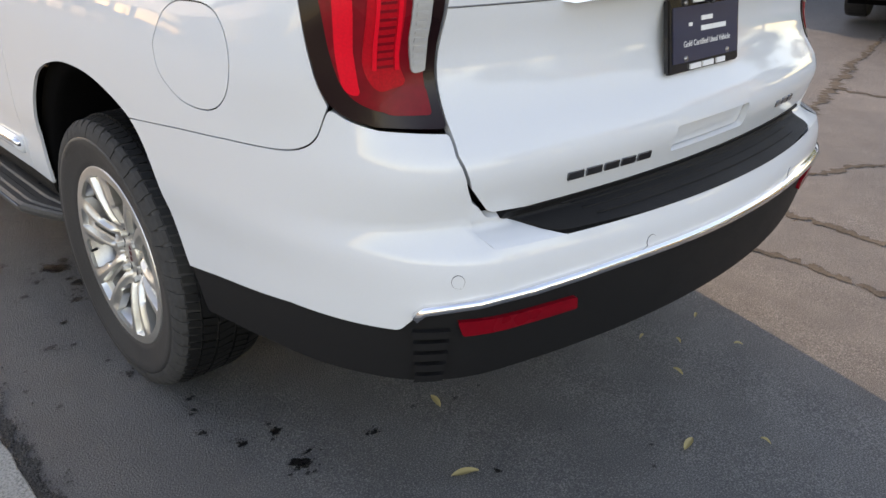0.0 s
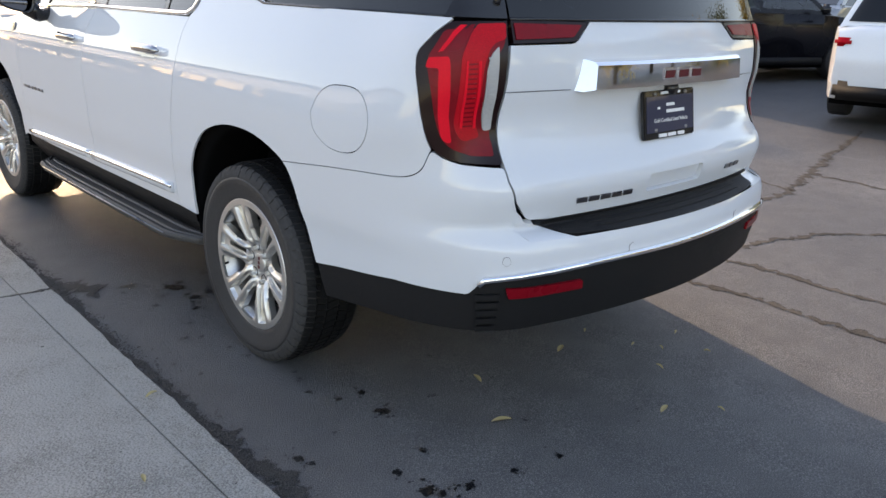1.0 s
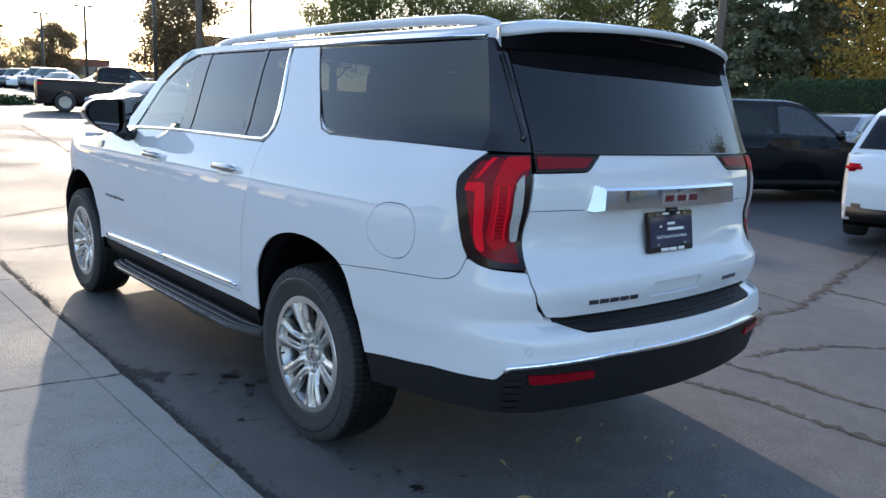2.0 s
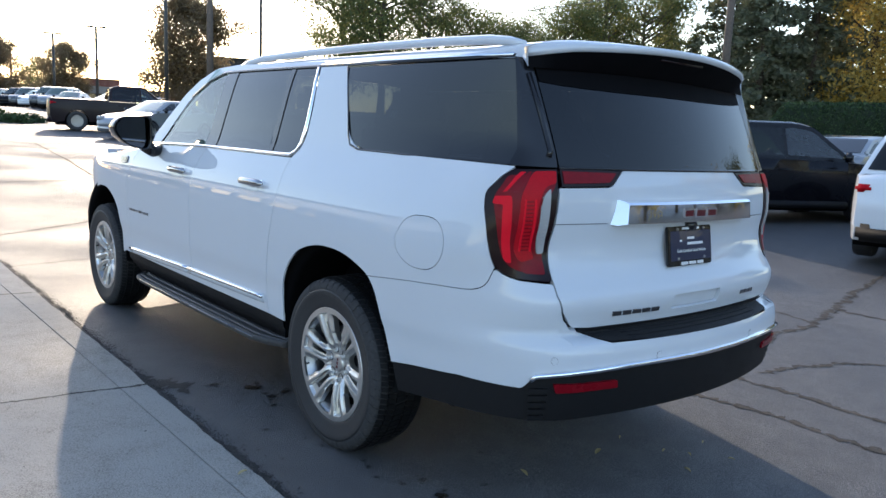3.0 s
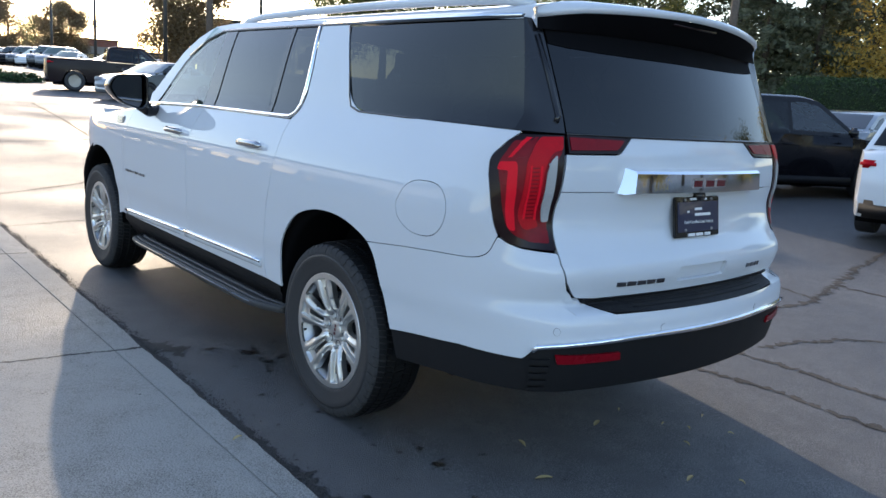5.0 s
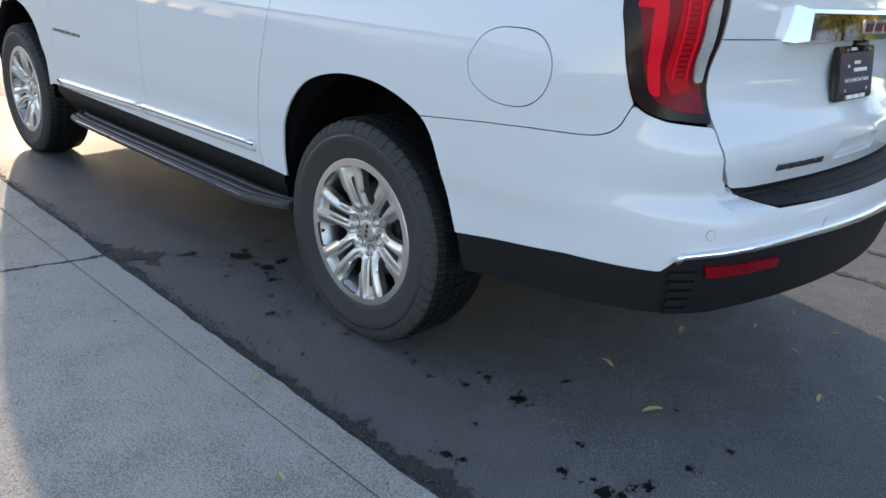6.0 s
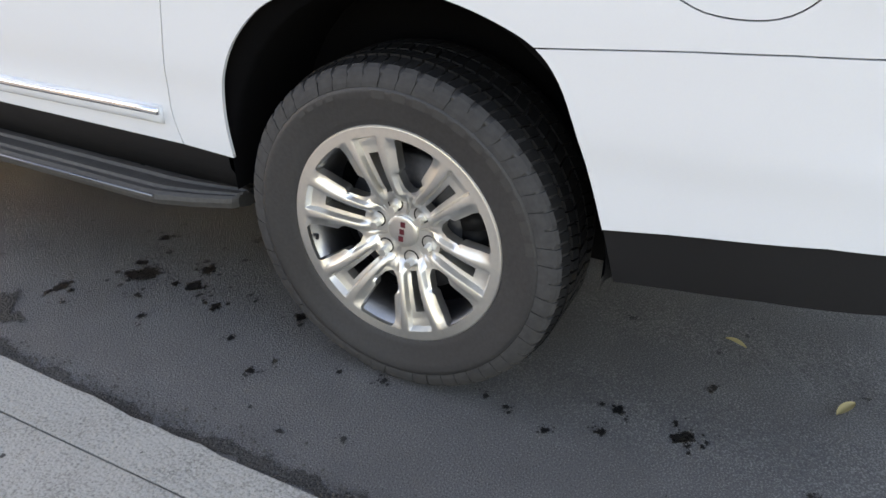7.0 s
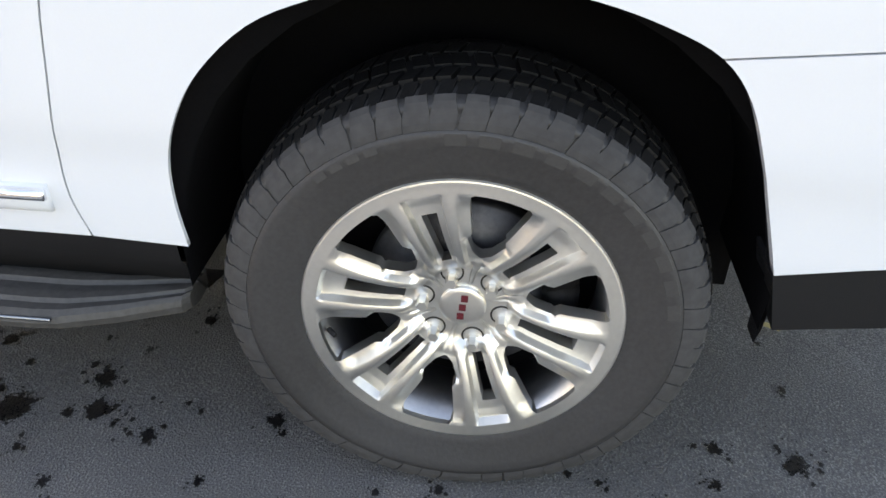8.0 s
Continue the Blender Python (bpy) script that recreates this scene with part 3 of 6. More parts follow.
# tail lights
for f in (lambda q: q, flip):
    lamp = panel("tail_light", f(LIGHT), SMOKED, "tall red tail light in a smoked black housing", off=.003, depth=.03, gap=.003)
    panel("inner_lens", f([(-.955, 1.287, .03), (-1.035, 1.366, .02), (-1.282, 1.378, .01), (-1.276, 1.335, .02), (-1.245, 1.30, .02), (-1.240, 1.14), (-1.226, 1.012, .01), (-1.11, 1.024, .03), (-1.06, 1.05, .03), (-1.008, 1.17)]), DEEP_RED, off=.0045, depth=.004, gap=0, parent=lamp)
    panel("light_strip", f([(-.958, 1.262, .01), (-.966, 1.290, .01), (-1.058, 1.296, .01), (-1.066, 1.278), (-1.094, 1.05, .02), (-1.056, 1.056, .02), (-1.022, 1.215, .02), (-1.018, 1.262, .01)]), RED_LENS, off=.006, depth=.006, gap=0, parent=lamp)
    panel("light_strip", f([(-1.008, 1.306), (-1.030, 1.309), (-1.130, 1.380), (-1.098, 1.380)]), RED_LENS, off=.006, depth=.006, gap=0, parent=lamp)
    panel("light_strip", f([(-1.055, 1.309), (-1.108, 1.312, .02), (-1.165, 1.382), (-1.145, 1.382)]), DEEP_RED, off=.006, depth=.006, gap=0, parent=lamp)
    panel("light_block", f([(-1.112, 1.300, .02), (-1.175, 1.384, .01), (-1.284, 1.388, .01), (-1.279, 1.345, .01), (-1.226, 1.330, .03), (-1.196, 1.27, .03), (-1.186, 1.10, .02), (-1.200, 1.07, .02), (-1.130, 1.055, .02), (-1.105, 1.10, .02)]), RED_BODY, off=.0065, depth=.006, gap=0, parent=lamp)
    for a in (-1.128, -1.176):
        panel("light_strip", f([(a, 1.095), (a - .009, 1.095), (a - .012, 1.285), (a - .003, 1.285)]), RED_LENS, off=.0088, depth=.004, gap=0, parent=lamp)
    for k in range(14):
        panel("lens_rib", f([(-1.138, 1.098 + .0135 * k), (-1.174, 1.100 + .0135 * k), (-1.174, 1.1045 + .0135 * k), (-1.138, 1.1025 + .0135 * k)]), DEEP_RED, off=.008, depth=.005, gap=0, parent=lamp)
    panel("reflector_panel", f([(-1.115, 1.030, .02), (-1.19, 1.068, .01), (-1.234, 1.062, .01), (-1.228, 1.012, .01), (-1.14, 1.016, .02)]), DEEP_RED, off=.006, depth=.006, gap=0, parent=lamp)
    panel("clear_strip", f([(-1.224, 1.305, .012), (-1.250, 1.325, .006), (-1.237, 1.09, .006), (-1.210, 1.085, .012), (-1.204, 1.15), (-1.208, 1.26)]), CLEAR, "clear ribbed reversing light strip", off=.010, depth=.006, gap=0, parent=lamp)
    for k in range(14):
        panel("clear_rib", f([(-1.213, 1.10 + .0145 * k), (-1.236, 1.10 + .0145 * k), (-1.236, 1.108 + .0145 * k), (-1.213, 1.108 + .0145 * k)]), CLEAR, off=.0120, depth=.004, gap=0, parent=lamp)
    lid = panel("tailgate_light", f([(-1.302, 1.400), (-1.612, 1.394, .008), (-1.540, 1.336, .02), (-1.300, 1.331)]), SMOKED, "narrow smoked red light on the tailgate", off=.003, depth=.02)
    panel("light_strip", f([(-1.312, 1.388), (-1.575, 1.384, .01), (-1.53, 1.349, .01), (-1.310, 1.343)]), DEEP_RED, off=.006, depth=.006, gap=0, parent=lid)

# tailgate
# thin dark strip drawing the shade line of the gate's crease
trim("gate_crease", [(-1.276 - .0245 * k, 1.196) for k in range(11)], .0035, .0007, BADGE_GREY, off=.0002)
gate = [(-1.300, 1.329), (-1.540, 1.333, .02), (-1.617, 1.396), (MID, 1.398)]
gate_low = [(-1.292, 1.33), (-1.272, 1.16), (-1.250, .983), (-1.240, .945), (-1.261, .88), (-1.318, .817, .02), (-1.42, .809), (MID, .807)]
panel("tailgate", [*gate, *reversed(flip(gate)[:-1]), *flip(gate_low)[:-1], *reversed(gate_low)], PAINT, h=.024, holes=[[(MID + .172, .909, .012), (MID - .172, .909, .012), (MID - .172, .847, .012), (MID + .172, .847, .012)]])
bm = sheet(skin, round_corners([(MID + .170, .907, .012), (MID - .170, .907, .012), (MID - .170, .849, .012), (MID + .170, .849, .012)]), (), .02, 0, -.016)
part("handle_recess", bm, PAINT, suv, "white pull handle recess in the tailgate")
panel("rear_window", [(-1.303, 1.404), (MID, 1.402), (2 * MID + 1.303, 1.404), (2 * MID + 1.300, 1.80), (MID, 1.82), (-1.300, 1.80)], DARK_GLASS, "dark tinted rear window with sky reflected", depth=.004, h=.04)
panel("glass_band", [(-1.306, 1.712), (-1.40, 1.704), (-1.55, 1.699), (-1.75, 1.697), (MID, 1.698), (2 * MID + 1.75, 1.697), (2 * MID + 1.55, 1.699), (2 * MID + 1.40, 1.704), (2 * MID + 1.306, 1.712), (2 * MID + 1.300, 1.802), (MID, 1.822), (-1.300, 1.802)], MATT_BLACK, off=.003, depth=.01, h=.04)
trim("window_base_strip", [(-1.304 - .0716 * k, 1.400) for k in range(21)], .012, .006, GLOSS_BLACK, both=False)
panel("rear_pillar", [(-.987, 1.403), (-1.050, 1.402), (-1.297, 1.400), (-1.295, 1.60), (-1.294, 1.80), (-1.024, 1.80), (-1.005, 1.60)], GLOSS_BLACK, "gloss black rear pillar", sides="LR")
trim("pillar_blade", [(-1.25, 1.44), (-1.262, 1.46), (-1.255, 1.60), (-1.235, 1.74)], .022, .010, GLOSS_BLACK, both=False)
def quarter_glass(u, z):
    """The rear side glass: one even bow from the door pillar to the rear pillar, on either side."""
    flipped = u < MID
    if flipped:
        u = 2 * MID - u

    def at(v, h):
        a, b, t = skin_point(.235, h), skin_point(-1.086, h), (.235 - v) / 1.321
        way = Vector((skin_point(.135, h) - a).normalized() * (b - a).length)
        return a + way * t + (b - a - way) * t * t
    p = at(u, z)
    n = (at(u, z + .004) - at(u, z - .004)).cross(at(u + .004, z) - at(u - .004, z)).normalized()
    return (Vector((-p.x, p.y, p.z)), Vector((-n.x, n.y, n.z))) if flipped else (p, n)


panel("quarter_window", [(.228, 1.797), (.050, 1.472, .05), (-.055, 1.418, .07), (-.40, 1.413), (-1.046, 1.406), (-1.084, 1.797)], DARK_GLASS, "dark tinted rear side window", sides="LR", depth=.004, h=.05, off=-.005, place=quarter_glass)
trim("window_seal", [(.236, 1.800), (.055, 1.476), (.02, 1.432), (-.055, 1.413), (-.40, 1.409), (-1.046, 1.402)], .010, .003, GLOSS_BLACK)

# the windows of the doors
panel("rear_door_window", [(1.435, 1.362), (1.425, 1.800), (.782, 1.802), (.768, 1.366)], DARK_GLASS, "dark tinted rear door window", sides="LR", depth=.004, h=.05, off=-.006)
panel("rear_door_vent_window", [(.728, 1.366), (.738, 1.802), (.515, 1.802), (.452, 1.50), (.458, 1.42, .05), (.500, 1.366, .03)], DARK_GLASS, sides="LR", depth=.004, h=.05, off=-.006)
panel("window_bar", [(.772, 1.362), (.786, 1.805), (.736, 1.805), (.724, 1.362)], GLOSS_BLACK, sides="LR", off=-.002)
panel("middle_pillar", [(1.585, 1.358), (1.567, 1.808), (1.420, 1.808), (1.430, 1.358)], GLOSS_BLACK, "gloss black middle door pillar", sides="LR", off=-.002)
FRONT_GLASS = [(1.590, 1.358), (1.572, 1.806), (1.734, 1.775), (1.891, 1.705), (2.045, 1.605), (2.188, 1.472), (2.30, 1.345)]
panel("front_door_window", [FRONT_GLASS[0], *[(u, z - .004) for u, z in FRONT_GLASS[1:]]], LIGHT_GLASS, "clear green-tinted front door window", sides="LR", depth=.004, h=.05, off=-.006)
panel("mirror_patch", [(2.30, 1.345), (2.19, 1.47), (2.42, 1.34)], GLOSS_BLACK, sides="LR", off=-.002)
APILLAR = [(2.30, 1.35), (2.188, 1.478), (2.045, 1.612), (1.891, 1.712), (1.734, 1.782), (1.57, 1.812)]
panel("front_pillar", [(2.44, 1.33), *APILLAR, (1.50, 1.812), (.478, 1.812), (.478, 1.835), (1.50, 1.850), (1.76, 1.835), (1.95, 1.765), (2.12, 1.672), (2.28, 1.545), (2.46, 1.40)], PAINT, sides="LR", depth=.03)
trim("belt_strip", [(2.42, 1.335), (2.2, 1.342), (1.8, 1.350), (1.4, 1.3535), (1.0, 1.355), (.62, 1.356), (.52, 1.358), (.475, 1.378), (.452, 1.42), (.447, 1.50), (.457, 1.60), (.480, 1.72), (.498, 1.80)], .020, .008, CHROME, "bright chrome window surround")
trim("drip_strip", [(.478, 1.815), (0, 1.817), (-.5, 1.815), (-.95, 1.808)], .014, .006, CHROME, "chrome roof drip strip")
trim("window_top_seal", [(2.0, 1.655), (1.8, 1.755), (1.62, 1.802), (1.3, 1.808), (.5, 1.809), (0, 1.808), (-1.05, 1.803)], .016, .003, GLOSS_BLACK)

# roof
def roof_z(x, y):
    w = half_width(y, 1.81) - .002 if y > -.6 else skin_point(y * 1.18 + .1, 1.81).x * -1
    s = min(1, abs(x) / w)
    return 1.812 + (.088 - .012 * s * s) * (1 - s**7) ** .8 - .010 * max(0, (abs(y - .4) / 1.4)) ** 2


def roof_edge(y):
    return half_width(y, 1.81) - .002 - (max(0, -.5 - y) * .14)


bm, rows = bmesh.new(), []
for i in range(25):
    y = 1.72 - 2.67 * i / 24
    w = roof_edge(y)
    rows.append([bm.verts.new((w * s, y, roof_z(w * s, y) if abs(s) < 1 else 1.806)) for s in (-1, -.995, -.985, -.96, -.92, -.85, -.7, -.45, -.2, 0, .2, .45, .7, .85, .92, .96, .985, .995, 1)])
for r0, r1 in zip(rows, rows[1:]):
    for k in range(18):
        bm.faces.new((r0[k], r0[k + 1], r1[k + 1], r1[k]))
part("roof", bm, PAINT, suv)
for sx in (-1, 1):
    bm = bmesh.new()
    pts = [(sx * (.655 + .02 * (y > 1.2)), y, z) for y, z in ((-.82, 1.862), (-.74, 1.878), (-.62, 1.890), (-.3, 1.899), (.3, 1.904), (.9, 1.900), (1.3, 1.888), (1.5, 1.872), (1.62, 1.850))]
    tube(bm, pts, [.014, .018, .020, .020, .020, .020, .020, .018, .012], 8)
    part("roof_rail", bm, PAINT, suv, "slim roof rail")

# roof spoiler of the tailgate
bm, rows = bmesh.new(), []
for i in range(29):
    x = -.755 + 1.51 * i / 28
    e = max(0, (abs(x) - .60) / .155)
    yf, zf = -.955 + .02 * e, roof_z(x * .985, -.94)
    yl, zl = -1.125 + .28 * x * x + .05 * e**2, 1.884 - .075 * x * x - .012 * e
    zl = min(zl, zf - .004)
    yu, zu = -1.00 + .10 * x * x, 1.775 - .02 * x * x
    rows.append([bm.verts.new(p) for p in ((x, yf, zf), (x, (yf * 2 + yl) / 3, zf - .001), (x, (yf + 2 * yl) / 3, (zf + zl) / 2 + .004), (x, yl, zl), (x, yl - .006, zl - .008), (x, yl - .005, zl - .020), (x, yl + .006, zl - .027))])
    rows[-1].append(bm.verts.new((x, yu, zu)))
white, black = bm, bmesh.new()
for r0, r1 in zip(rows, rows[1:]):
    for k in range(6):
        white.faces.new((r0[k], r0[k + 1], r1[k + 1], r1[k]))
low = [[black.verts.new(v.co + Vector((0, 0, -.001))) for v in r[6:]] for r in rows]
for r0, r1 in zip(low, low[1:]):
    black.faces.new((r0[0], r0[1], r1[1], r1[0]))
for r in (rows[0], rows[-1]):
    white.faces.new(r)
bmesh.ops.delete(white, geom=[v for v in white.verts if not v.link_faces], context="VERTS")
part("roof_spoiler", white, PAINT, suv, "white roof spoiler over the rear window")
part("spoiler_underside", black, MATT_BLACK, suv)
bm = bmesh.new()
box(bm, -.15, .15, -1.098, -1.080, 1.836, 1.845)
part("brake_light", bm, SMOKED, suv, "thin high brake light under the spoiler")

# chrome bar across the tailgate, with its mark drawn as plain blocks
bm, rows = bmesh.new(), []
for i in range(41):
    s, row = -1 + i / 20, []
    for w, dy, z in ((.486, .012, 1.192), (.474, -.026, 1.190), (.450, -.0525, 1.198), (.444, -.0475, 1.270), (.446, -.036, 1.280), (.452, -.010, 1.286), (.456, .012, 1.286)):
        x = s * w
        row.append(bm.verts.new((x, dy - rear_out(x, 1.23), z)))
    rows.append(row)
for r0, r1 in zip(rows, rows[1:]):
    for k in range(6):
        bm.faces.new((r0[k], r0[k + 1], r1[k + 1], r1[k]))
bm.faces.new(rows[0])
bm.faces.new(rows[-1][::-1])
crease(bm, .35)
grip = part("tailgate_bar", bm, CHROME, suv, "wide polished chrome bar with a red mark")
for k in (-1, 0, 1):
    for dz, hgt, mat, nm, out in ((0, .044, CHROME, "mark_frame", .0535), (0, .030, RED_ENAMEL, "mark_block", .0555)):
        w = .037 if mat is CHROME else .030
        bm = bmesh.new()
        box(bm, k * .083 - w, k * .083 + w, -rear_out(k * .083, 1.23) - out, -rear_out(k * .083, 1.23) - out + .012, 1.234 - hgt / 2, 1.234 + hgt / 2, bevel=.003)
        part(nm, bm, mat, grip, smooth=False)
bm = bmesh.new()
tube(bm, [(0, -1.17, 1.182), (0, -1.222, 1.176)], [.024, .020], 12)
part("rear_camera", bm, GLOSS_BLACK, suv)

# dealer plate in its frame
slope = math.atan2(1.2065 - 1.183, .16)
pm = pose(0, -1.200, 1.092) @ Matrix.Rotation(-slope, 4, "X")
bm = bmesh.new()
box(bm, -.159, .159, -.012, .004, -.082, .082, pm, .004)
plate = part("plate_frame", bm, GLOSS_BLACK, suv, "black plate frame holding a dark blue dealer card", smooth=False)
bm = bmesh.new()
box(bm, -.146, .146, -.0145, -.011, -.060, .062, pm)
part("plate_card", bm, PLATE_BLUE, plate, smooth=False)
bm = bmesh.new()
ring = [(-.075 + .034 * math.cos(a * math.pi / 14), -.0165, .022 + .017 * math.sin(a * math.pi / 14)) for a in range(28)]
bm.faces.new([bm.verts.new(p) for p in ring])
bmesh.ops.inset_individual(bm, faces=bm.faces[:], thickness=.003)
bmesh.ops.delete(bm, geom=[f for f in bm.faces if len(f.verts) > 4], context="FACES")
bmesh.ops.transform(bm, matrix=pm, verts=bm.verts[:])
part("oval_mark", bm, WHITE_INK, plate, smooth=False)
for nm, x0, x1, z0, z1 in (("ink_bar", -.068, -.082, .018, .026), ("ink_bar", -.028, .022, .027, .037), ("ink_bar", -.028, .085, .004, .015), ("ink_bar", -.075, -.028, -.078, -.066), ("ink_bar", -.018, .03, -.078, -.066), ("ink_bar", .045, .085, -.078, -.066), ("ink_bar", -.06, .06, .068, .077)):
    bm = bmesh.new()
    box(bm, min(x0, x1), max(x0, x1), -.0165, -.0125, z0, z1, pm)
    part(nm, bm, WHITE_INK, plate, smooth=False)
words = bpy.data.curves.new("lettering", "FONT")
words.body, words.size, words.align_x, words.extrude = "Gold Certified Used Vehicle", .0185, "CENTER", .0004
tmp = bpy.data.objects.new("lettering", words)
letters = new("lettering", bpy.data.meshes.new_from_object(tmp))
bpy.data.objects.remove(tmp)
letters.data.transform(pm @ pose(0, -.0165, -.026, 90, 0, 0))
letters.data.materials.append(WHITE_INK)
letters.parent = plate
for sx in (-.095, .095):
    for z in (.070, -.052):
        bm = bmesh.new()
        tube(bm, [pm @ Vector((sx, -.010, z)), pm @ Vector((sx, -.018, z))], [.007, .006], 10)
        part("plate_screw", bm, STEEL, plate)

# model marks as plain blocks
for n, u0, w, z in ((5, -1.506, .045, .860), (3, -2.400, .036, .866)):
    for k in range(n):
        u = u0 - k * (w + .009)
        panel("mark_block", [(u, z - .008), (u - w, z - .008), (u - w + .004, z + .009), (u + .004, z + .009)], BADGE_GREY, off=.004, depth=.006, gap=0)
for k in range(6):
    panel("mark_block", [(2.72 - k * .066, .842), (2.67 - k * .066, .842), (2.665 - k * .066, .858), (2.715 - k * .066, .858)], BADGE_GREY, off=.004, depth=.006, gap=0, sides="LR")
panel("fender_badge", [(2.98, 1.222, .01), (2.80, 1.222, .02), (2.80, 1.175, .02), (2.92, 1.165, .02)], BADGE_GREY, "dark chrome fender badge", off=.008, depth=.01, gap=0, sides="LR")
panel("badge_field", [(2.95, 1.213, .01), (2.82, 1.213, .01), (2.82, 1.183, .01), (2.91, 1.177, .01)], GLOSS_BLACK, off=.010, depth=.01, gap=0, sides="LR")

# door mouldings and handles
for a, b in (((2.745, .560), (1.668, .5905)), ((1.652, .591), (.655, .6065))):
    n = 14
    line = [(a[0] + (b[0] - a[0]) * k / n, a[1] + (b[1] - a[1]) * k / n) for k in range(n + 1)]
    trim("door_moulding", [(u, z - .012) for u, z in line], .050, .016, PAINT, "white door moulding")
    trim("chrome_moulding", line, .020, .010, CHROME, "bright chrome door strip", off=.013)
for u, z in ((.790, 1.192), (1.812, 1.186)):
    panel("handle_cup", [(u + .085, z + .028, .03), (u - .075, z + .030, .03), (u - .07, z - .038, .03), (u + .08, z - .038, .03)], PAINT, off=.001, depth=.01, gap=0, sides="LR")
    for side in (0, 1):
        bm, rings = bmesh.new(), []
        for k in range(15):
            s = -1 + k / 7
            uu = u + .132 * s
            p, n = skin(2 * MID - uu if side else uu, z)
            d = Vector((0, 1, 0))
            b = n.cross(d).normalized()
            e = (1 - abs(s) ** 6) ** .5
            c = p + n * (.018 + .018 * (1 - s * s) ** .5)
            rings.append([bm.verts.new(c + b * .019 * (.35 + .65 * e) * math.cos(a * math.pi / 8) + n * .012 * (.4 + .6 * e) * math.sin(a * math.pi / 8)) for a in range(16)])
        for r0, r1 in zip(rings, rings[1:]):
            for a in range(16):
                bm.faces.new((r0[a], r0[(a + 1) % 16], r1[(a + 1) % 16], r1[a]))
        bm.faces.new(rings[0])
        bm.faces.new(rings[-1][::-1])
        part("door_handle", bm, SATIN_CHROME, suv, "chrome door handle")
    panel("handle_foot", [(u + .135, z + .014, .012), (u + .10, z + .014, .012), (u + .10, z - .014, .012), (u + .135, z - .014, .012)], SATIN_CHROME, off=.022, depth=.025, gap=0, sides="LR")
    panel("handle_foot", [(u - .085, z + .016, .012), (u - .13, z + .018, .012), (u - .13, z - .012, .012), (u - .085, z - .014, .012)], CHROME, off=.022, depth=.025, gap=0, sides="LR")

# sills, running boards, underside
for sx in (-1, 1):
    bm, rows = bmesh.new(), []
    for i in range(13):
        y = .47 + 2.36 * i / 12
        rows.append([bm.verts.new((sx * x, y, z)) for x, z in ((.99, .524), (.985, .48), (.95, .43), (.90, .36), (.80, .33))])
    for r0, r1 in zip(rows, rows[1:]):
        for k in range(4):
            bm.faces.new((r0[k], r0[k + 1], r1[k + 1], r1[k]))
    part("sill", bm, PLASTIC, suv, "black plastic sill")
    bm, rows = bmesh.new(), []
    for y, w in ((.476, .082), (.486, .098), (.58, .140), (.67, .170), (.72, .175), (1.2, .175), (1.8, .175), (2.4, .172), (2.55, .15), (2.66, .06)):
        x0 = .885
        rows.append([bm.verts.new((sx * (x0 + w * s), y, z)) for s, z in ((0, .358), (0, .397), (.1, .398), (.14, .392), (.28, .392), (.32, .399), (.42, .399), (.46, .392), (.58, .392), (.62, .399), (.74, .399), (.78, .393), (.90, .396), (.97, .390), (1.0, .379), (.97, .364), (.5, .352))])
    for r0, r1 in zip(rows, rows[1:]):
        for k in range(16):
            bm.faces.new((r0[k], r0[k + 1], r1[k + 1], r1[k]))
    bm.faces.new(rows[0])
    bm.faces.new(rows[-1][::-1])
    board = part("running_board", bm, PLASTIC, suv, "black ribbed running board with a bright edge line", smooth=False)
    board.data.materials[0] = BOARD
    bm = bmesh.new()
    tube(bm, [(sx * x, y, .388) for y, x in ((.68, 1.058), (1.2, 1.062), (1.8, 1.062), (2.4, 1.059))], [.0035] * 4, 6)
    part("edge_strip", bm, BADGE_GREY, board)
    for y in (.85, 1.55, 2.25):
        bm = bmesh.new()
        tube(bm, [(sx * .80, y, .40), (sx * .99, y, .36)], [.025, .02], 8)
        part("bracket", bm, PLASTIC, board)
bm = bmesh.new()
box(bm, -.74, .74, -1.05, -.50, .47, .62, bevel=.03)
box(bm, -.62, .62, -.55, 4.1, .30, .55, bevel=.03)
box(bm, -.80, .80, .52, 2.85, .32, .56, bevel=.03)
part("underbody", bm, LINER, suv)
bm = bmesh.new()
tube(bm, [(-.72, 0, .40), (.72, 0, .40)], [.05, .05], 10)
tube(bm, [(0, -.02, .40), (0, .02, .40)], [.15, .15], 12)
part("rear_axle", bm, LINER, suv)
for cy in (0, 3.407):
    for sx in (-1, 1):
        bm = bmesh.new()
        prev = None
        for k in range(19):
            a = math.pi * (-.035 + 1.065 * k / 18)
            r = .475 + .012 * math.sin(a)
            ys, zs = cy + r * math.cos(a) - .01, .475 + r * math.sin(a)
            flare = min(1, max(0, (zs - .56) / .10))
            row = [bm.verts.new((sx * .980, ys + .07 * flare * math.cos(a), zs + .045 * flare * math.sin(a)))] + [bm.verts.new((sx * x, ys, zs)) for x in (.970, .94, .80, .66)]
            if prev:
                for i in range(4):
                    bm.faces.new((prev[i], prev[i + 1], row[i + 1], row[i]))
            prev = row
        part("wheel_well", bm, LINER, suv, "black felt wheel well liner, its shade darkened into the colour")
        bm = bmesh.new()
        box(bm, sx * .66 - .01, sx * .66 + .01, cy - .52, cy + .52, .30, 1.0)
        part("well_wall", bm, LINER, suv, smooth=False)
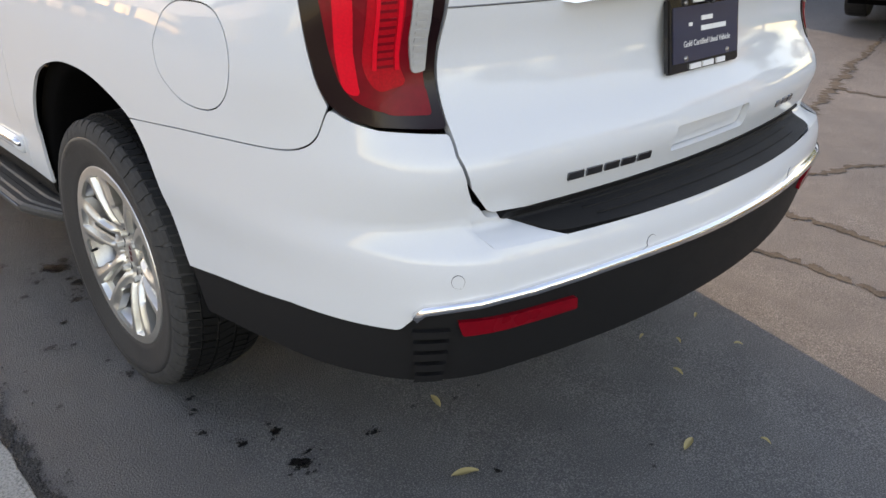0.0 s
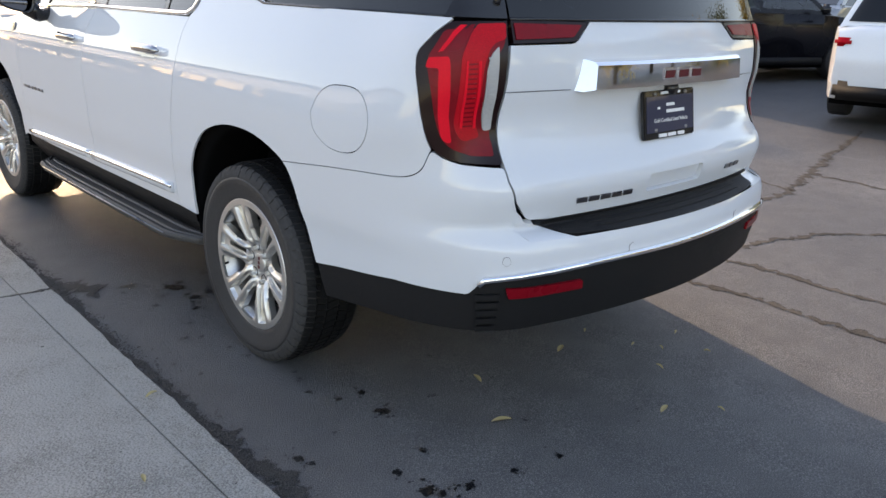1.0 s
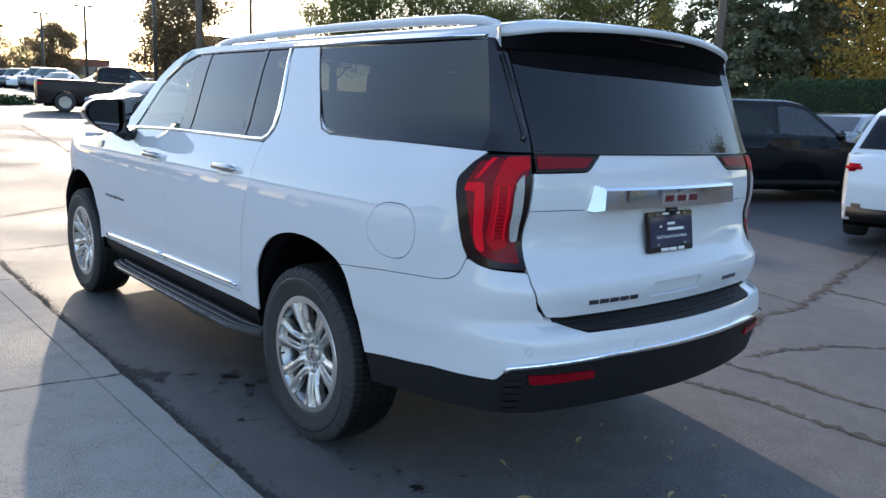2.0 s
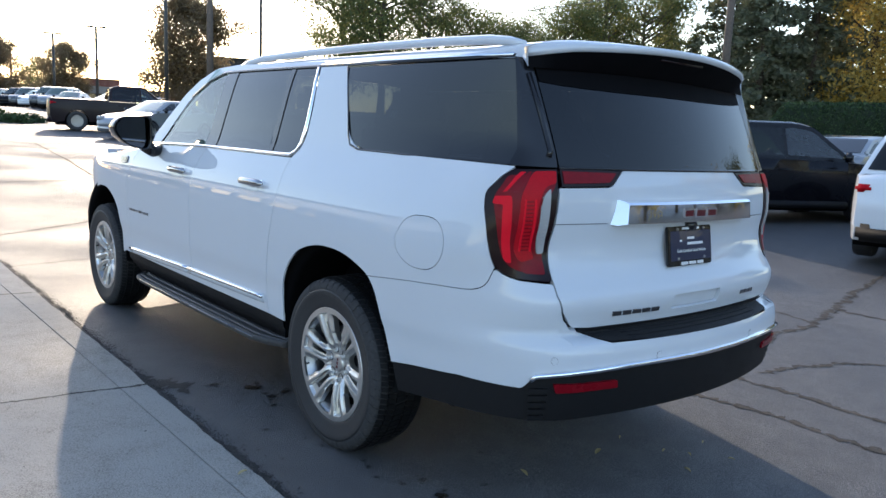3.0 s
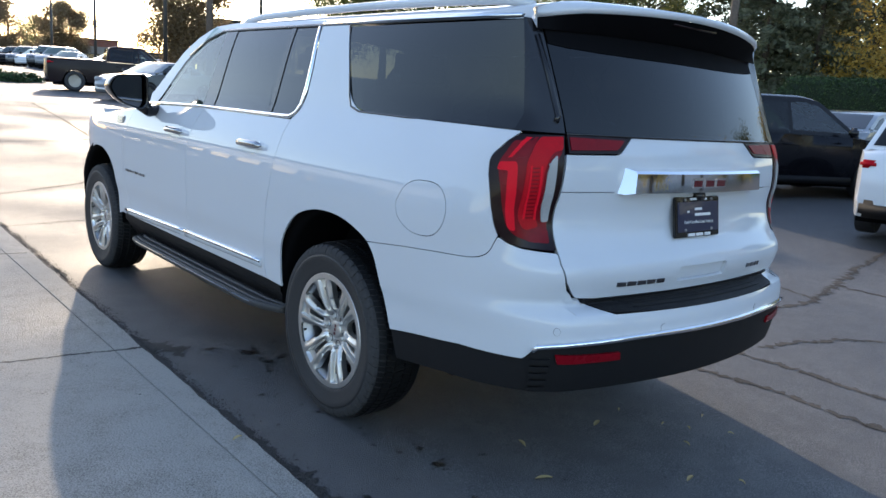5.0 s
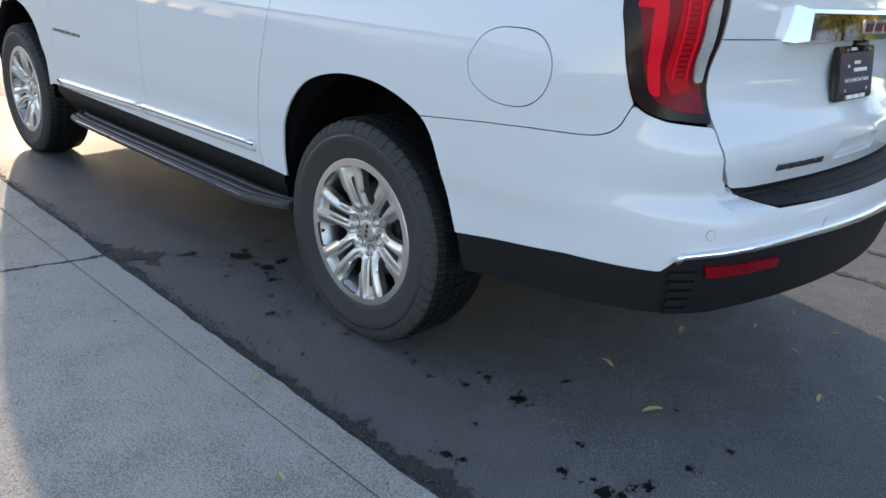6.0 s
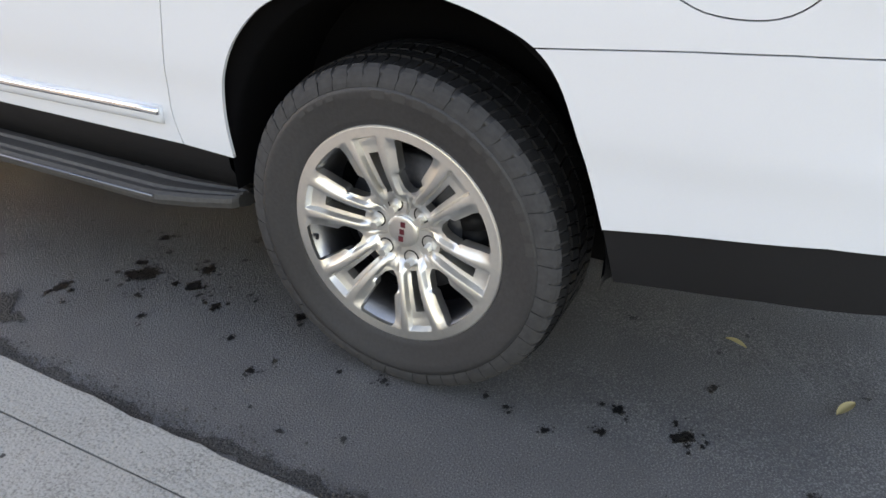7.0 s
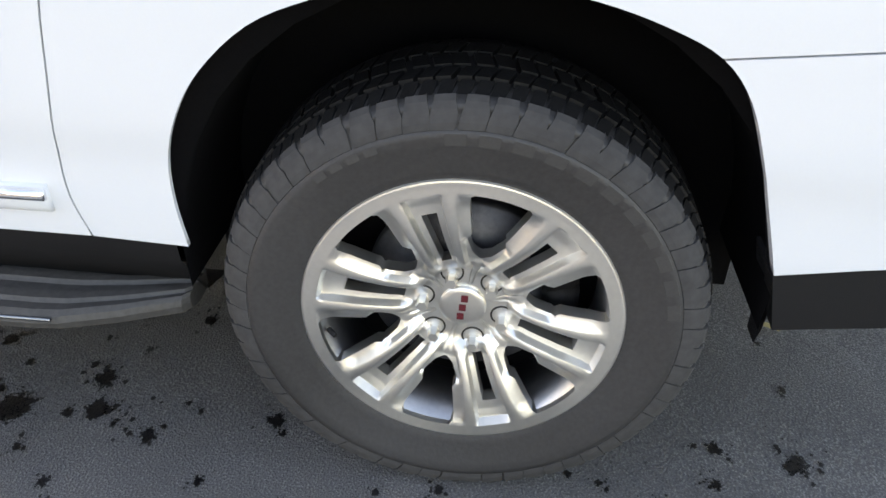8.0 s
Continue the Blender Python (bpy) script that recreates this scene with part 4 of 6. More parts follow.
# mud flap piece behind the rear wheel
for sx in (-1, 1):
    bm = bmesh.new()
    rows = [[bm.verts.new((sx * x, y - .03 * (x < .93), z)) for x in (.982, .94, .86, .72)] for y, z in ((-.455, .62), (-.474, .55), (-.484, .50), (-.488, .46), (-.486, .43), (-.480, .405))]
    for r0, r1 in zip(rows, rows[1:]):
        for k in range(3):
            bm.faces.new((r0[k], r0[k + 1], r1[k + 1], r1[k]))
    part("splash_guard", bm, PLASTIC, suv)

# bonnet, nose and windscreen
bm, rows = bmesh.new(), []
for i in range(15):
    y = 2.58 + 1.66 * i / 14
    w = half_width(y, 1.25) - .01
    zc = 1.33 - .085 * ((y - 2.58) / 1.66) ** 1.6
    rows.append([bm.verts.new((w * s, y, zc - .10 * abs(s) ** 5 - .02 * abs(s))) for s in (-1, -.96, -.88, -.7, -.4, 0, .4, .7, .88, .96, 1)])
for r0, r1 in zip(rows, rows[1:]):
    for k in range(10):
        bm.faces.new((r0[k], r0[k + 1], r1[k + 1], r1[k]))
part("bonnet", bm, PAINT, suv)
bm, rows = bmesh.new(), []
for i in range(17):
    s = -1 + i / 8
    rows.append([bm.verts.new((.74 * s * (1 - .06 * k), 4.20 + .16 * (1 - s * s) + (.02 if 0 < k < 3 else -.06), z)) for k, z in enumerate((1.22, 1.10, .62, .36))])
for r0, r1 in zip(rows, rows[1:]):
    for k in range(3):
        bm.faces.new((r0[k], r0[k + 1], r1[k + 1], r1[k]))
part("front_bumper", bm, PAINT, suv)
bm, rows = bmesh.new(), []
for i in range(13):
    s = -1 + i / 6
    rows.append([bm.verts.new(((.80 + .08 * (1 - k / 6)) * s * (1 if k else 1.0), 2.56 - .86 * k / 6 + .16 * (1 - s * s), 1.31 + .535 * k / 6 - .02 * s * s)) for k in range(7)])
for r0, r1 in zip(rows, rows[1:]):
    for k in range(6):
        bm.faces.new((r0[k], r0[k + 1], r1[k + 1], r1[k]))
part("windscreen", bm, LIGHT_GLASS, suv, "clear curved windscreen")

# door mirrors
MIRROR = [(-1.060, 1.520, .03), (-1.250, 1.508, .05), (-1.298, 1.450, .03), (-1.288, 1.395, .04), (-1.215, 1.325, .06), (-1.085, 1.292, .03), (-1.055, 1.34, .04)]
for sx in (-1, 1):
    ring = round_corners(MIRROR)
    bm, rings = bmesh.new(), []
    cx, cz = -1.17, 1.41
    for s, y in ((.90, 2.135), (.985, 2.125), (1.0, 2.14), (1.0, 2.20), (.92, 2.26), (.70, 2.30), (.35, 2.315)):
        rings.append([bm.verts.new((-sx * (cx + (px - cx) * s), y + .12 * (cx - px) * .5, cz + (pz - cz) * s)) for px, pz in ring])
    for r0, r1 in zip(rings, rings[1:]):
        for k in range(len(ring)):
            bm.faces.new((r0[k], r0[(k + 1) % len(ring)], r1[(k + 1) % len(ring)], r1[k]))
    bm.faces.new(rings[-1])
    mirror = part("door_mirror", bm, GLOSS_BLACK, suv, "gloss black door mirror")
    bm = bmesh.new()
    tube(bm, [(sx * .92, 2.28, 1.300), (sx * 1.02, 2.22, 1.285), (sx * 1.075, 2.20, 1.33)], [.035, .038, .05], 10)
    part("mirror_foot", bm, GLOSS_BLACK, mirror)
    bm = bmesh.new()
    bm.faces.new([bm.verts.new((-sx * (cx + (px - cx) * .90), 2.140 + .12 * (cx - px) * .5 + .22 * (px - cx), cz + (pz - cz) * .90)) for px, pz in ring])
    part("mirror_glass", bm, MIRROR_GLASS, mirror, smooth=False)

# cabin seen through the glass
bm = bmesh.new()
us = [2.60 - .2 * k for k in range(17)] + [-.75, -.9, -1.05, -1.2, -1.35, -1.6, -1.8, MID]
us = us + [2 * MID - u for u in reversed(us[:-1])]
rows = []
for u in us:
    row = []
    for z in (1.00, 1.1, 1.2, 1.34):
        p, n = skin(u, z)
        row.append(bm.verts.new(p - n * .09))
    rows.append(row)
for r0, r1 in zip(rows, rows[1:]):
    for k in range(3):
        bm.faces.new((r0[k], r0[k + 1], r1[k + 1], r1[k]))
part("cabin_lining", bm, CABIN, suv)
bm = bmesh.new()
box(bm, -.64, .64, -.92, 2.5, .70, .74)
part("cabin_floor", bm, CABIN, suv, smooth=False)
bm, rows = bmesh.new(), []
for i in range(9):
    y = 1.65 - 2.55 * i / 8
    w = roof_edge(y) - .06
    rows.append([bm.verts.new((w * s, y, 1.80 + .045 * (1 - s * s))) for s in (-1, -.6, 0, .6, 1)])
for r0, r1 in zip(rows, rows[1:]):
    for k in range(4):
        bm.faces.new((r0[k], r0[k + 1], r1[k + 1], r1[k]))
part("headliner", bm, plain("grey_headliner", (0.35, 0.34, 0.32), 0.9, bump=.2), suv)


def seat(x, y, w=.27):
    bm = bmesh.new()
    box(bm, x - w, x + w, y - .27, y + .27, .86, 1.04, bevel=.05)
    base = part("seat", bm, SEAT, suv, "black leather seat")
    bm = bmesh.new()
    box(bm, -w, w, -.07, .07, 0, .58, pose(x, y - .27, 1.0, 12, 0, 0), .06)
    part("backrest", bm, SEAT, base)
    bm = bmesh.new()
    box(bm, -.13, .13, -.05, .05, .0, .18, pose(x, y - .405, 1.56, 8, 0, 0), .045)
    part("headrest", bm, SEAT, base)


for sx in (-.42, .42):
    seat(sx, 1.55)
    seat(sx, .60)
    seat(sx, -.30)
bm = bmesh.new()
box(bm, -.86, .86, 2.15, 2.55, 1.05, 1.30, bevel=.06)
part("dashboard", bm, CABIN, suv)
bm = bmesh.new()
wm = pose(-.42, 2.05, 1.22, 65, 0, 0)
tube(bm, [wm @ Vector((.19 * math.cos(a * math.pi / 12), .19 * math.sin(a * math.pi / 12), 0)) for a in range(25)], [.016] * 25, 8, False)
box(bm, -.18, .18, -.025, .025, -.01, .01, wm)
part("steering_wheel", bm, SEAT, suv)


# ---- wheels of the big car: built round the x axis, the outer face to -x ----
SPOKES, FIRST = 6, 73.0
HUB_X = -.955


def from_polar(x, y, k):
    a = radians(FIRST + 60 * k)
    return x * math.cos(a) - y * math.sin(a), x * math.sin(a) + y * math.cos(a)


# the wheel's face by radius: how deep the crest of a rib lies, its place across the spoke, half its width; the edge of the wide window
CREST = [(.036, .0585), (.078, .0580), (.088, .0470), (.104, .0345), (.125, .0270), (.150, .0210), (.182, .0152), (.208, .0125), (.232, .0106), (.2515, .0099), (.266, .0092)]
CREST_Y = [(.036, .0150), (.078, .0235), (.104, .0268), (.150, .0305), (.200, .0365), (.247, .0445), (.266, .0470)]
CREST_W = [(.036, .0050), (.078, .0060), (.120, .0060), (.160, .0072), (.200, .0088), (.247, .0115), (.266, .0115)]
WINDOW = [(.036, .0175), (.078, .0345), (.108, .0470), (.1145, .0555), (.119, .0515), (.126, .0480), (.150, .0480), (.160, .0500), (.170, .0590), (.200, .0650), (.230, .0715), (.2450, .0765), (.2515, .0850), (.266, .0900)]
SLOT = [(.036, .0080), (.100, .0085), (.150, .0098), (.200, .0125), (.240, .0150), (.266, .0150)]
RADII = [.036, .050, .064, .078, .083, .088, .096, .104, .1095, .1145, .119, .126, .135, .143, .150, .155, .160, .165, .170, .180, .190, .200, .208, .216, .223, .230, .2375, .2450, .2515, .2545, .2575, .261, .266]


def along(r, tab):
    return float(np.interp(r, [p[0] for p in tab], [p[1] for p in tab]))


def face_row(r):
    """Half a section across one spoke at a radius: places across and depths, from the spoke's middle to the middle of the window."""
    top, c, w, slot, e, b = along(r, CREST), along(r, CREST_Y), along(r, CREST_W), along(r, SLOT), along(r, WINDOW), r * .5
    if r >= .2512:
        floor = ledge = mid = top
    else:
        rise = min(1, max(0, (r - .080) / .030))
        floor = top + .019 * rise * (1 if r < .232 else .85)
        ledge = top + (.0135 * rise if r < .158 else .0075 if r < .225 else .0075 * (.2512 - r) / .0262)
        mid = top + .016 * rise
    f, g = max(slot + .001, c - w - .0045), min(c + w + .0055, e - .0015)
    e = min(e, b - .0008)
    return [(0, floor), (slot, floor), (f, floor - .002 if .082 < r < .2512 else floor), (c - w, top + .0012 if .082 < r < .2512 else top), (c - w * .55, top), (c + w * .55, top), (c + w, top + .0012 if .082 < r < .2512 else top), (g, ledge),
            (e, ledge + (.0025 if r < .248 else 0)), (e + (b - e) * .4, mid if r < .118 else top), (e + (b - e) * .7, mid if r < .118 else top), (b, mid if r < .118 else top)]


def build_rim():
    """The face of the wheel: six double spokes with a slot in each and a stepped window between two; the rims of the openings turn in."""
    bm = bmesh.new()
    rows = [face_row(r) for r in RADII]
    for k in range(SPOKES):
        for s in (-1, 1):
            grid = []
            for r, row in zip(RADII, rows):
                grid.append([bm.verts.new((x, *from_polar(math.sqrt(r * r - y * y), s * y, k))) for y, x in row])
            for i in range(len(RADII) - 1):
                r = (RADII[i] + RADII[i + 1]) / 2
                for j in range(11):
                    if (j == 0 and .106 < r < .212) or (j >= 8 and .1145 < r < .2515):
                        continue
                    q = (grid[i][j], grid[i][j + 1], grid[i + 1][j + 1], grid[i + 1][j])
                    bm.faces.new(q if s > 0 else q[::-1])
    bmesh.ops.remove_doubles(bm, verts=bm.verts[:], dist=.0004)
    bmesh.ops.recalc_face_normals(bm, faces=bm.faces[:])
    bm.normal_update()
    if bm.faces[0].normal.x > 0:
        bmesh.ops.reverse_faces(bm, faces=bm.faces[:])
    sharp = [e for e in bm.edges if len(e.link_faces) == 2 and e.calc_face_angle(0) > .40]
    bmesh.ops.bevel(bm, geom=sharp, offset=.0011, segments=2, affect="EDGES", clamp_overlap=True)
    rim = [e for e in bm.edges if len(e.link_faces) == 1 and all(.05 < math.hypot(v.co.y, v.co.z) < .2605 for v in e.verts)]
    lip = bmesh.ops.extrude_edge_only(bm, edges=rim)
    vs = [g for g in lip["geom"] if isinstance(g, bmesh.types.BMVert)]
    for v in vs:
        v.co.x += .0012
    for e in [g for g in lip["geom"] if isinstance(g, bmesh.types.BMEdge)]:
        e.smooth = True
    edge = [e for e in lip["geom"] if isinstance(e, bmesh.types.BMEdge) and all(v in vs for v in e.verts)]
    deep = bmesh.ops.extrude_edge_only(bm, edges=[e for e in edge if e.is_boundary])
    for v in [g for g in deep["geom"] if isinstance(g, bmesh.types.BMVert)]:
        v.co.x += .026
    bmesh.ops.recalc_face_normals(bm, faces=bm.faces[:])
    crease(bm, .75)
    return bm


def wheel(at, turn=0.0, spin=0.0):
    rim_bm = build_rim() if not rim_cache else None
    if rim_bm:
        ob = part("wheel", rim_bm, ALLOY, suv, "polished alloy wheel with six double spokes", keep=True)
        rim_cache.append(ob)

        ob.data.transform(SHRINK)

        def sub(name, bm, mat, label="", smooth=True):
            if name in ("rim_lip", "barrel"):
                bmesh.ops.transform(bm, matrix=SHRINK, verts=bm.verts[:])
            return part(name, bm, mat, ob, label, smooth)
        bm = bmesh.new()
        lathe(bm, [(.0140, .2640), (.0094, .2655), (.0088, .2735), (.0095, .2765), (.014, .2790), (.022, .2790)], 120)
        crease(bm, .25)
        sub("rim_lip", bm, ALLOY)
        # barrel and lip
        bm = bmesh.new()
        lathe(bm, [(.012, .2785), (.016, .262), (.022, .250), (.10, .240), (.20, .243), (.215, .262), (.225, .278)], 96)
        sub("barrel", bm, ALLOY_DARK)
        # tyre carcass
        bm = bmesh.new()
        prof = [(-.016, .268), (-.020, .274), (-.024, .288), (-.026, .306), (-.034, .328), (-.037, .345), (-.0365, .356), (-.034, .3565), (-.034, .361), (-.031, .374), (-.026, .383), (-.0275, .386), (-.022, .392), (-.010, .398), (.01, .4015), (.105, .404), (.20, .4015), (.222, .398), (.236, .388), (.243, .37), (.247, .345), (.240, .31), (.225, .285), (.21, .272)]
        lathe(bm, [(x + .030, r) for x, r in prof], 120)
        sub("tyre", bm, RUBBER, "black road tyre with dusty shoulder blocks")
        # tread: rows of blocks round the tyre, joined
        bm = bmesh.new()
        rng = random.Random(4)
        for x0, x1, count, lo, hi, skew in ((-.008, .022, 96, .393, .4085, .30), (.028, .068, 92, .395, .4115, .5), (.076, .122, 80, .396, .412, -.35), (.130, .170, 92, .395, .4115, .5), (.176, .222, 76, .393, .4095, .10)):
            for k in range(count):
                a0 = 2 * math.pi * (k + rng.uniform(-.08, .08)) / count
                w = 2 * math.pi / count * (.88 if abs(skew) < .2 else .78)
                vs = []
                for x, t in ((x0, 0), (x1, 1)):
                    edge = .010 if (x0 < 0 and t == 0) or (x1 > .2 and t == 1) else 0
                    for rr in (lo - edge - .006, hi - edge):
                        for s in (0, 1):
                            a = a0 + s * w + t * skew * w
                            vs.append(bm.verts.new((x + .030, rr * math.cos(a), rr * math.sin(a))))
                for f in ((0, 1, 3, 2), (4, 6, 7, 5), (2, 3, 7, 6), (0, 2, 6, 4), (1, 5, 7, 3)):
                    bm.faces.new([vs[i] for i in f])
        tagged(sub("tread", bm, TREAD, "", False), kind="stuff")
        # pale shoulder blocks running down onto the sidewall, cut by thin bent grooves and notched at the top
        bm = bmesh.new()
        for k in range(58):
            a0, p = 2 * math.pi * (k + rng.uniform(-.04, .04)) / 58, 2 * math.pi / 58
            rows = []
            for x, r, lo, hi, bend in ((-.0345, .3560, .02, .98, 0), (-.0365, .3575, .03, .97, 0), (-.0358, .3680, .022, .978, .05), (-.0325, .3790, .026, .974, .12), (-.0290, .3865, .07, .93, .14), (-.0225, .3950, .13, .87, .15), (-.0130, .4015, .15, .85, .16), (-.0100, .3960, .15, .85, .16)):
                rows.append([bm.verts.new((x + .030, r * math.cos(a), r * math.sin(a))) for a in (a0 + p * (lo + (hi - lo) * t + bend) for t in (0, .5, 1))])
            for r0, r1 in zip(rows, rows[1:]):
                for j in range(2):
                    bm.faces.new((r0[j], r0[j + 1], r1[j + 1], r1[j]))
            for j in (0, 2):
                low = [bm.verts.new(r[j].co + Vector((.008, 0, 0))) for r in rows]
                for i in range(len(rows) - 1):
                    bm.faces.new((rows[i][j], rows[i + 1][j], low[i + 1], low[i]))
        tagged(sub("shoulder_band", bm, SHOULDER, "pale dusty tyre shoulder", False), kind="stuff")
        # raised maker's marks as plain blocks on the sidewall
        for k in range(11):
            a0 = radians(84 + 8.2 * k)
            bm = bmesh.new()
            vs = [[bm.verts.new((d, r * math.cos(a), r * math.sin(a))) for a in (a0, a0 + .045, a0 + .09)] for r, d in ((.331, -.0050), (.3325, -.0058), (.3515, -.0077), (.353, -.0068))]
            for r0, r1 in zip(vs, vs[1:]):
                for j in range(2):
                    bm.faces.new((r0[j], r0[j + 1], r1[j + 1], r1[j]))
            sub("sidewall_mark", bm, RUBBER_PALE, "", False)
        for k in range(4):
            a0 = radians(49 + 5 * k)
            bm = bmesh.new()
            vs = [[bm.verts.new((-.0085, r * math.cos(a), r * math.sin(a))) for a in (a0, a0 + .06)] for r in (.338, .350)]
            bm.faces.new((vs[0][0], vs[0][1], vs[1][1], vs[1][0]))
            sub("sidewall_mark", bm, RUBBER_PALE, "", False)
        # hub cap with its red mark, nuts, valve, brake
        bm = bmesh.new()
        lathe(bm, [(.060, .0405), (.0535, .0405), (.0515, .039), (.0505, .030), (.050, .0005)], 40)
        cap = sub("hub_cap", bm, ALLOY, "satin centre cap with a red mark")
        for k in (-1, 0, 1):
            bm = bmesh.new()
            c = Vector((.0495, k * .0030, -k * .0190))
            box(bm, c.x - .0012, c.x + .001, c.y - .0060, c.y + .0060, c.z - .0068, c.z + .0068, bevel=.0006)
            sub("cap_mark", bm, RED_ENAMEL, "", False)
        for k in range(6):
            y, z = from_polar(.0700, 0, k)
            bm = bmesh.new()
            bmesh.ops.create_cone(bm, cap_ends=True, segments=6, radius1=.0115, radius2=.0095, depth=.026, matrix=pose(.050, y, z, 0, -90, 0))
            bmesh.ops.create_cone(bm, cap_ends=True, segments=16, radius1=.0150, radius2=.0150, depth=.008, matrix=pose(.062, y, z, 0, -90, 0))
            sub("wheel_nut", bm, ALLOY, "", False)
            bm = bmesh.new()
            lathe(bm, [(.0650, .010), (.0640, .0150), (.0560, .0178), (.0572, .0200), (.060, .0208)], 20)
            bmesh.ops.translate(bm, vec=(0, y, z), verts=bm.verts[:])
            sub("nut_seat", bm, NUT_POCKET)
        bm = bmesh.new()
        tube(bm, [(.03, *from_polar(.236, .0, -1.45)), (.012, *from_polar(.222, .0, -1.45))], [.005, .0045], 8)
        sub("valve", bm, PLASTIC)
        bm = bmesh.new()
        lathe(bm, [(.105, .075), (.105, .172), (.115, .175), (.135, .175), (.140, .170)], 64)
        lathe(bm, [(.070, .072), (.075, .082), (.105, .085)], 48)
        sub("brake_disc", bm, plain("dull_brake_disc", (0.13, 0.13, 0.14), 0.6, metal=1.0, grain=80, vary=0.3), "dull bare steel brake disc")
        bm = bmesh.new()
        for k in range(5):
            a = radians(150 + 14 * k)
            box(bm, .085, .16, -.030, .034, -.026, .026, pose(0, .165 * math.cos(a), .165 * math.sin(a), math.degrees(a), 0, 0), .008)
        sub("brake_caliper", bm, PLASTIC, "dark brake caliper")
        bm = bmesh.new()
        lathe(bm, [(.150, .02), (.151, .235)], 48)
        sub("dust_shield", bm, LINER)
        ob.matrix_basis = pose(*at, 0, 0, turn) @ Matrix.Rotation(radians(spin), 4, "X")
        return ob
    return copy_thing(rim_cache[0], pose(*at, 0, 0, turn) @ Matrix.Rotation(radians(spin), 4, "X"))


rim_cache, SHRINK = [], Matrix.Diagonal((1, .97, .97, 1))
wheel((HUB_X - .050, 0, .406))
wheel((HUB_X - .050, 3.407, .406), 0, 24)
wheel((-HUB_X + .050, 0, .406), 180, 10)
wheel((-HUB_X + .050, 3.407, .406), 180, 40)

# the lot falls a little to the right, and the car leans with it
lean = Matrix.Identity(4)
lean[2][0] = lean[2][3] = -.011
done = set()
for ob in suv.children_recursive:
    if ob.name.startswith("wheel") and not ob.name.startswith("wheel_well"):
        ob.location.z -= .011 * (ob.location.x + 1)
    elif not ob.parent.name.startswith("wheel") and ob.data.name not in done:
        done.add(ob.data.name)
        ob.data.transform(lean)


# ---- paving, cracks, spots and leaves ----
rng = random.Random(11)


def ribbon(bm, pts, widths, z=.004, jitter=.3, step=.05):
    """A ragged flat strip along a line on the ground."""
    line = []
    rim = bm.verts.layers.float.get("rim") or bm.verts.layers.float.new("rim")
    for (a, b), (wa, wb) in zip(zip(pts, pts[1:]), zip(widths, widths[1:])):
        n = max(2, int(math.dist(a, b) / step))
        line += [(a[0] + (b[0] - a[0]) * k / n, a[1] + (b[1] - a[1]) * k / n, wa + (wb - wa) * k / n) for k in range(n)]
    line.append((*pts[-1], widths[-1]))
    prev, drift = None, 0.0
    for i, (x, y, w) in enumerate(line):
        q, p = line[min(i + 1, len(line) - 1)], line[max(i - 1, 0)]
        d = Vector((q[0] - p[0], q[1] - p[1])).normalized()
        nrm = Vector((-d.y, d.x))
        drift = drift * .8 + rng.uniform(-1, 1) * w * .35
        a, b = w * (.5 + rng.uniform(-jitter, jitter)), w * (.5 + rng.uniform(-jitter, jitter))
        c = Vector((x, y)) + nrm * drift
        pair = []
        for s, edge in ((c + nrm * a * 1.7, 1.0), (c, 0.0), (c - nrm * b * 1.7, 1.0)):
            pair.append(bm.verts.new((s.x, s.y, ground_z(s.x, s.y) + z)))
            pair[-1][rim] = edge
        if prev:
            for k in range(2):
                bm.faces.new((prev[k], prev[k + 1], pair[k + 1], pair[k]))
        prev = pair


WALK_X, GROOVE_X, JOINTS = -1.418, -1.545, (-9.6, -6.9, -4.15, -1.45, 1.30, 4.05, 6.8, 9.5, 12.3, 15.0)
pavement = tagged(new("pavement"), "pale concrete walk beside the asphalt, cast in slabs", "pavement", "", "structure")


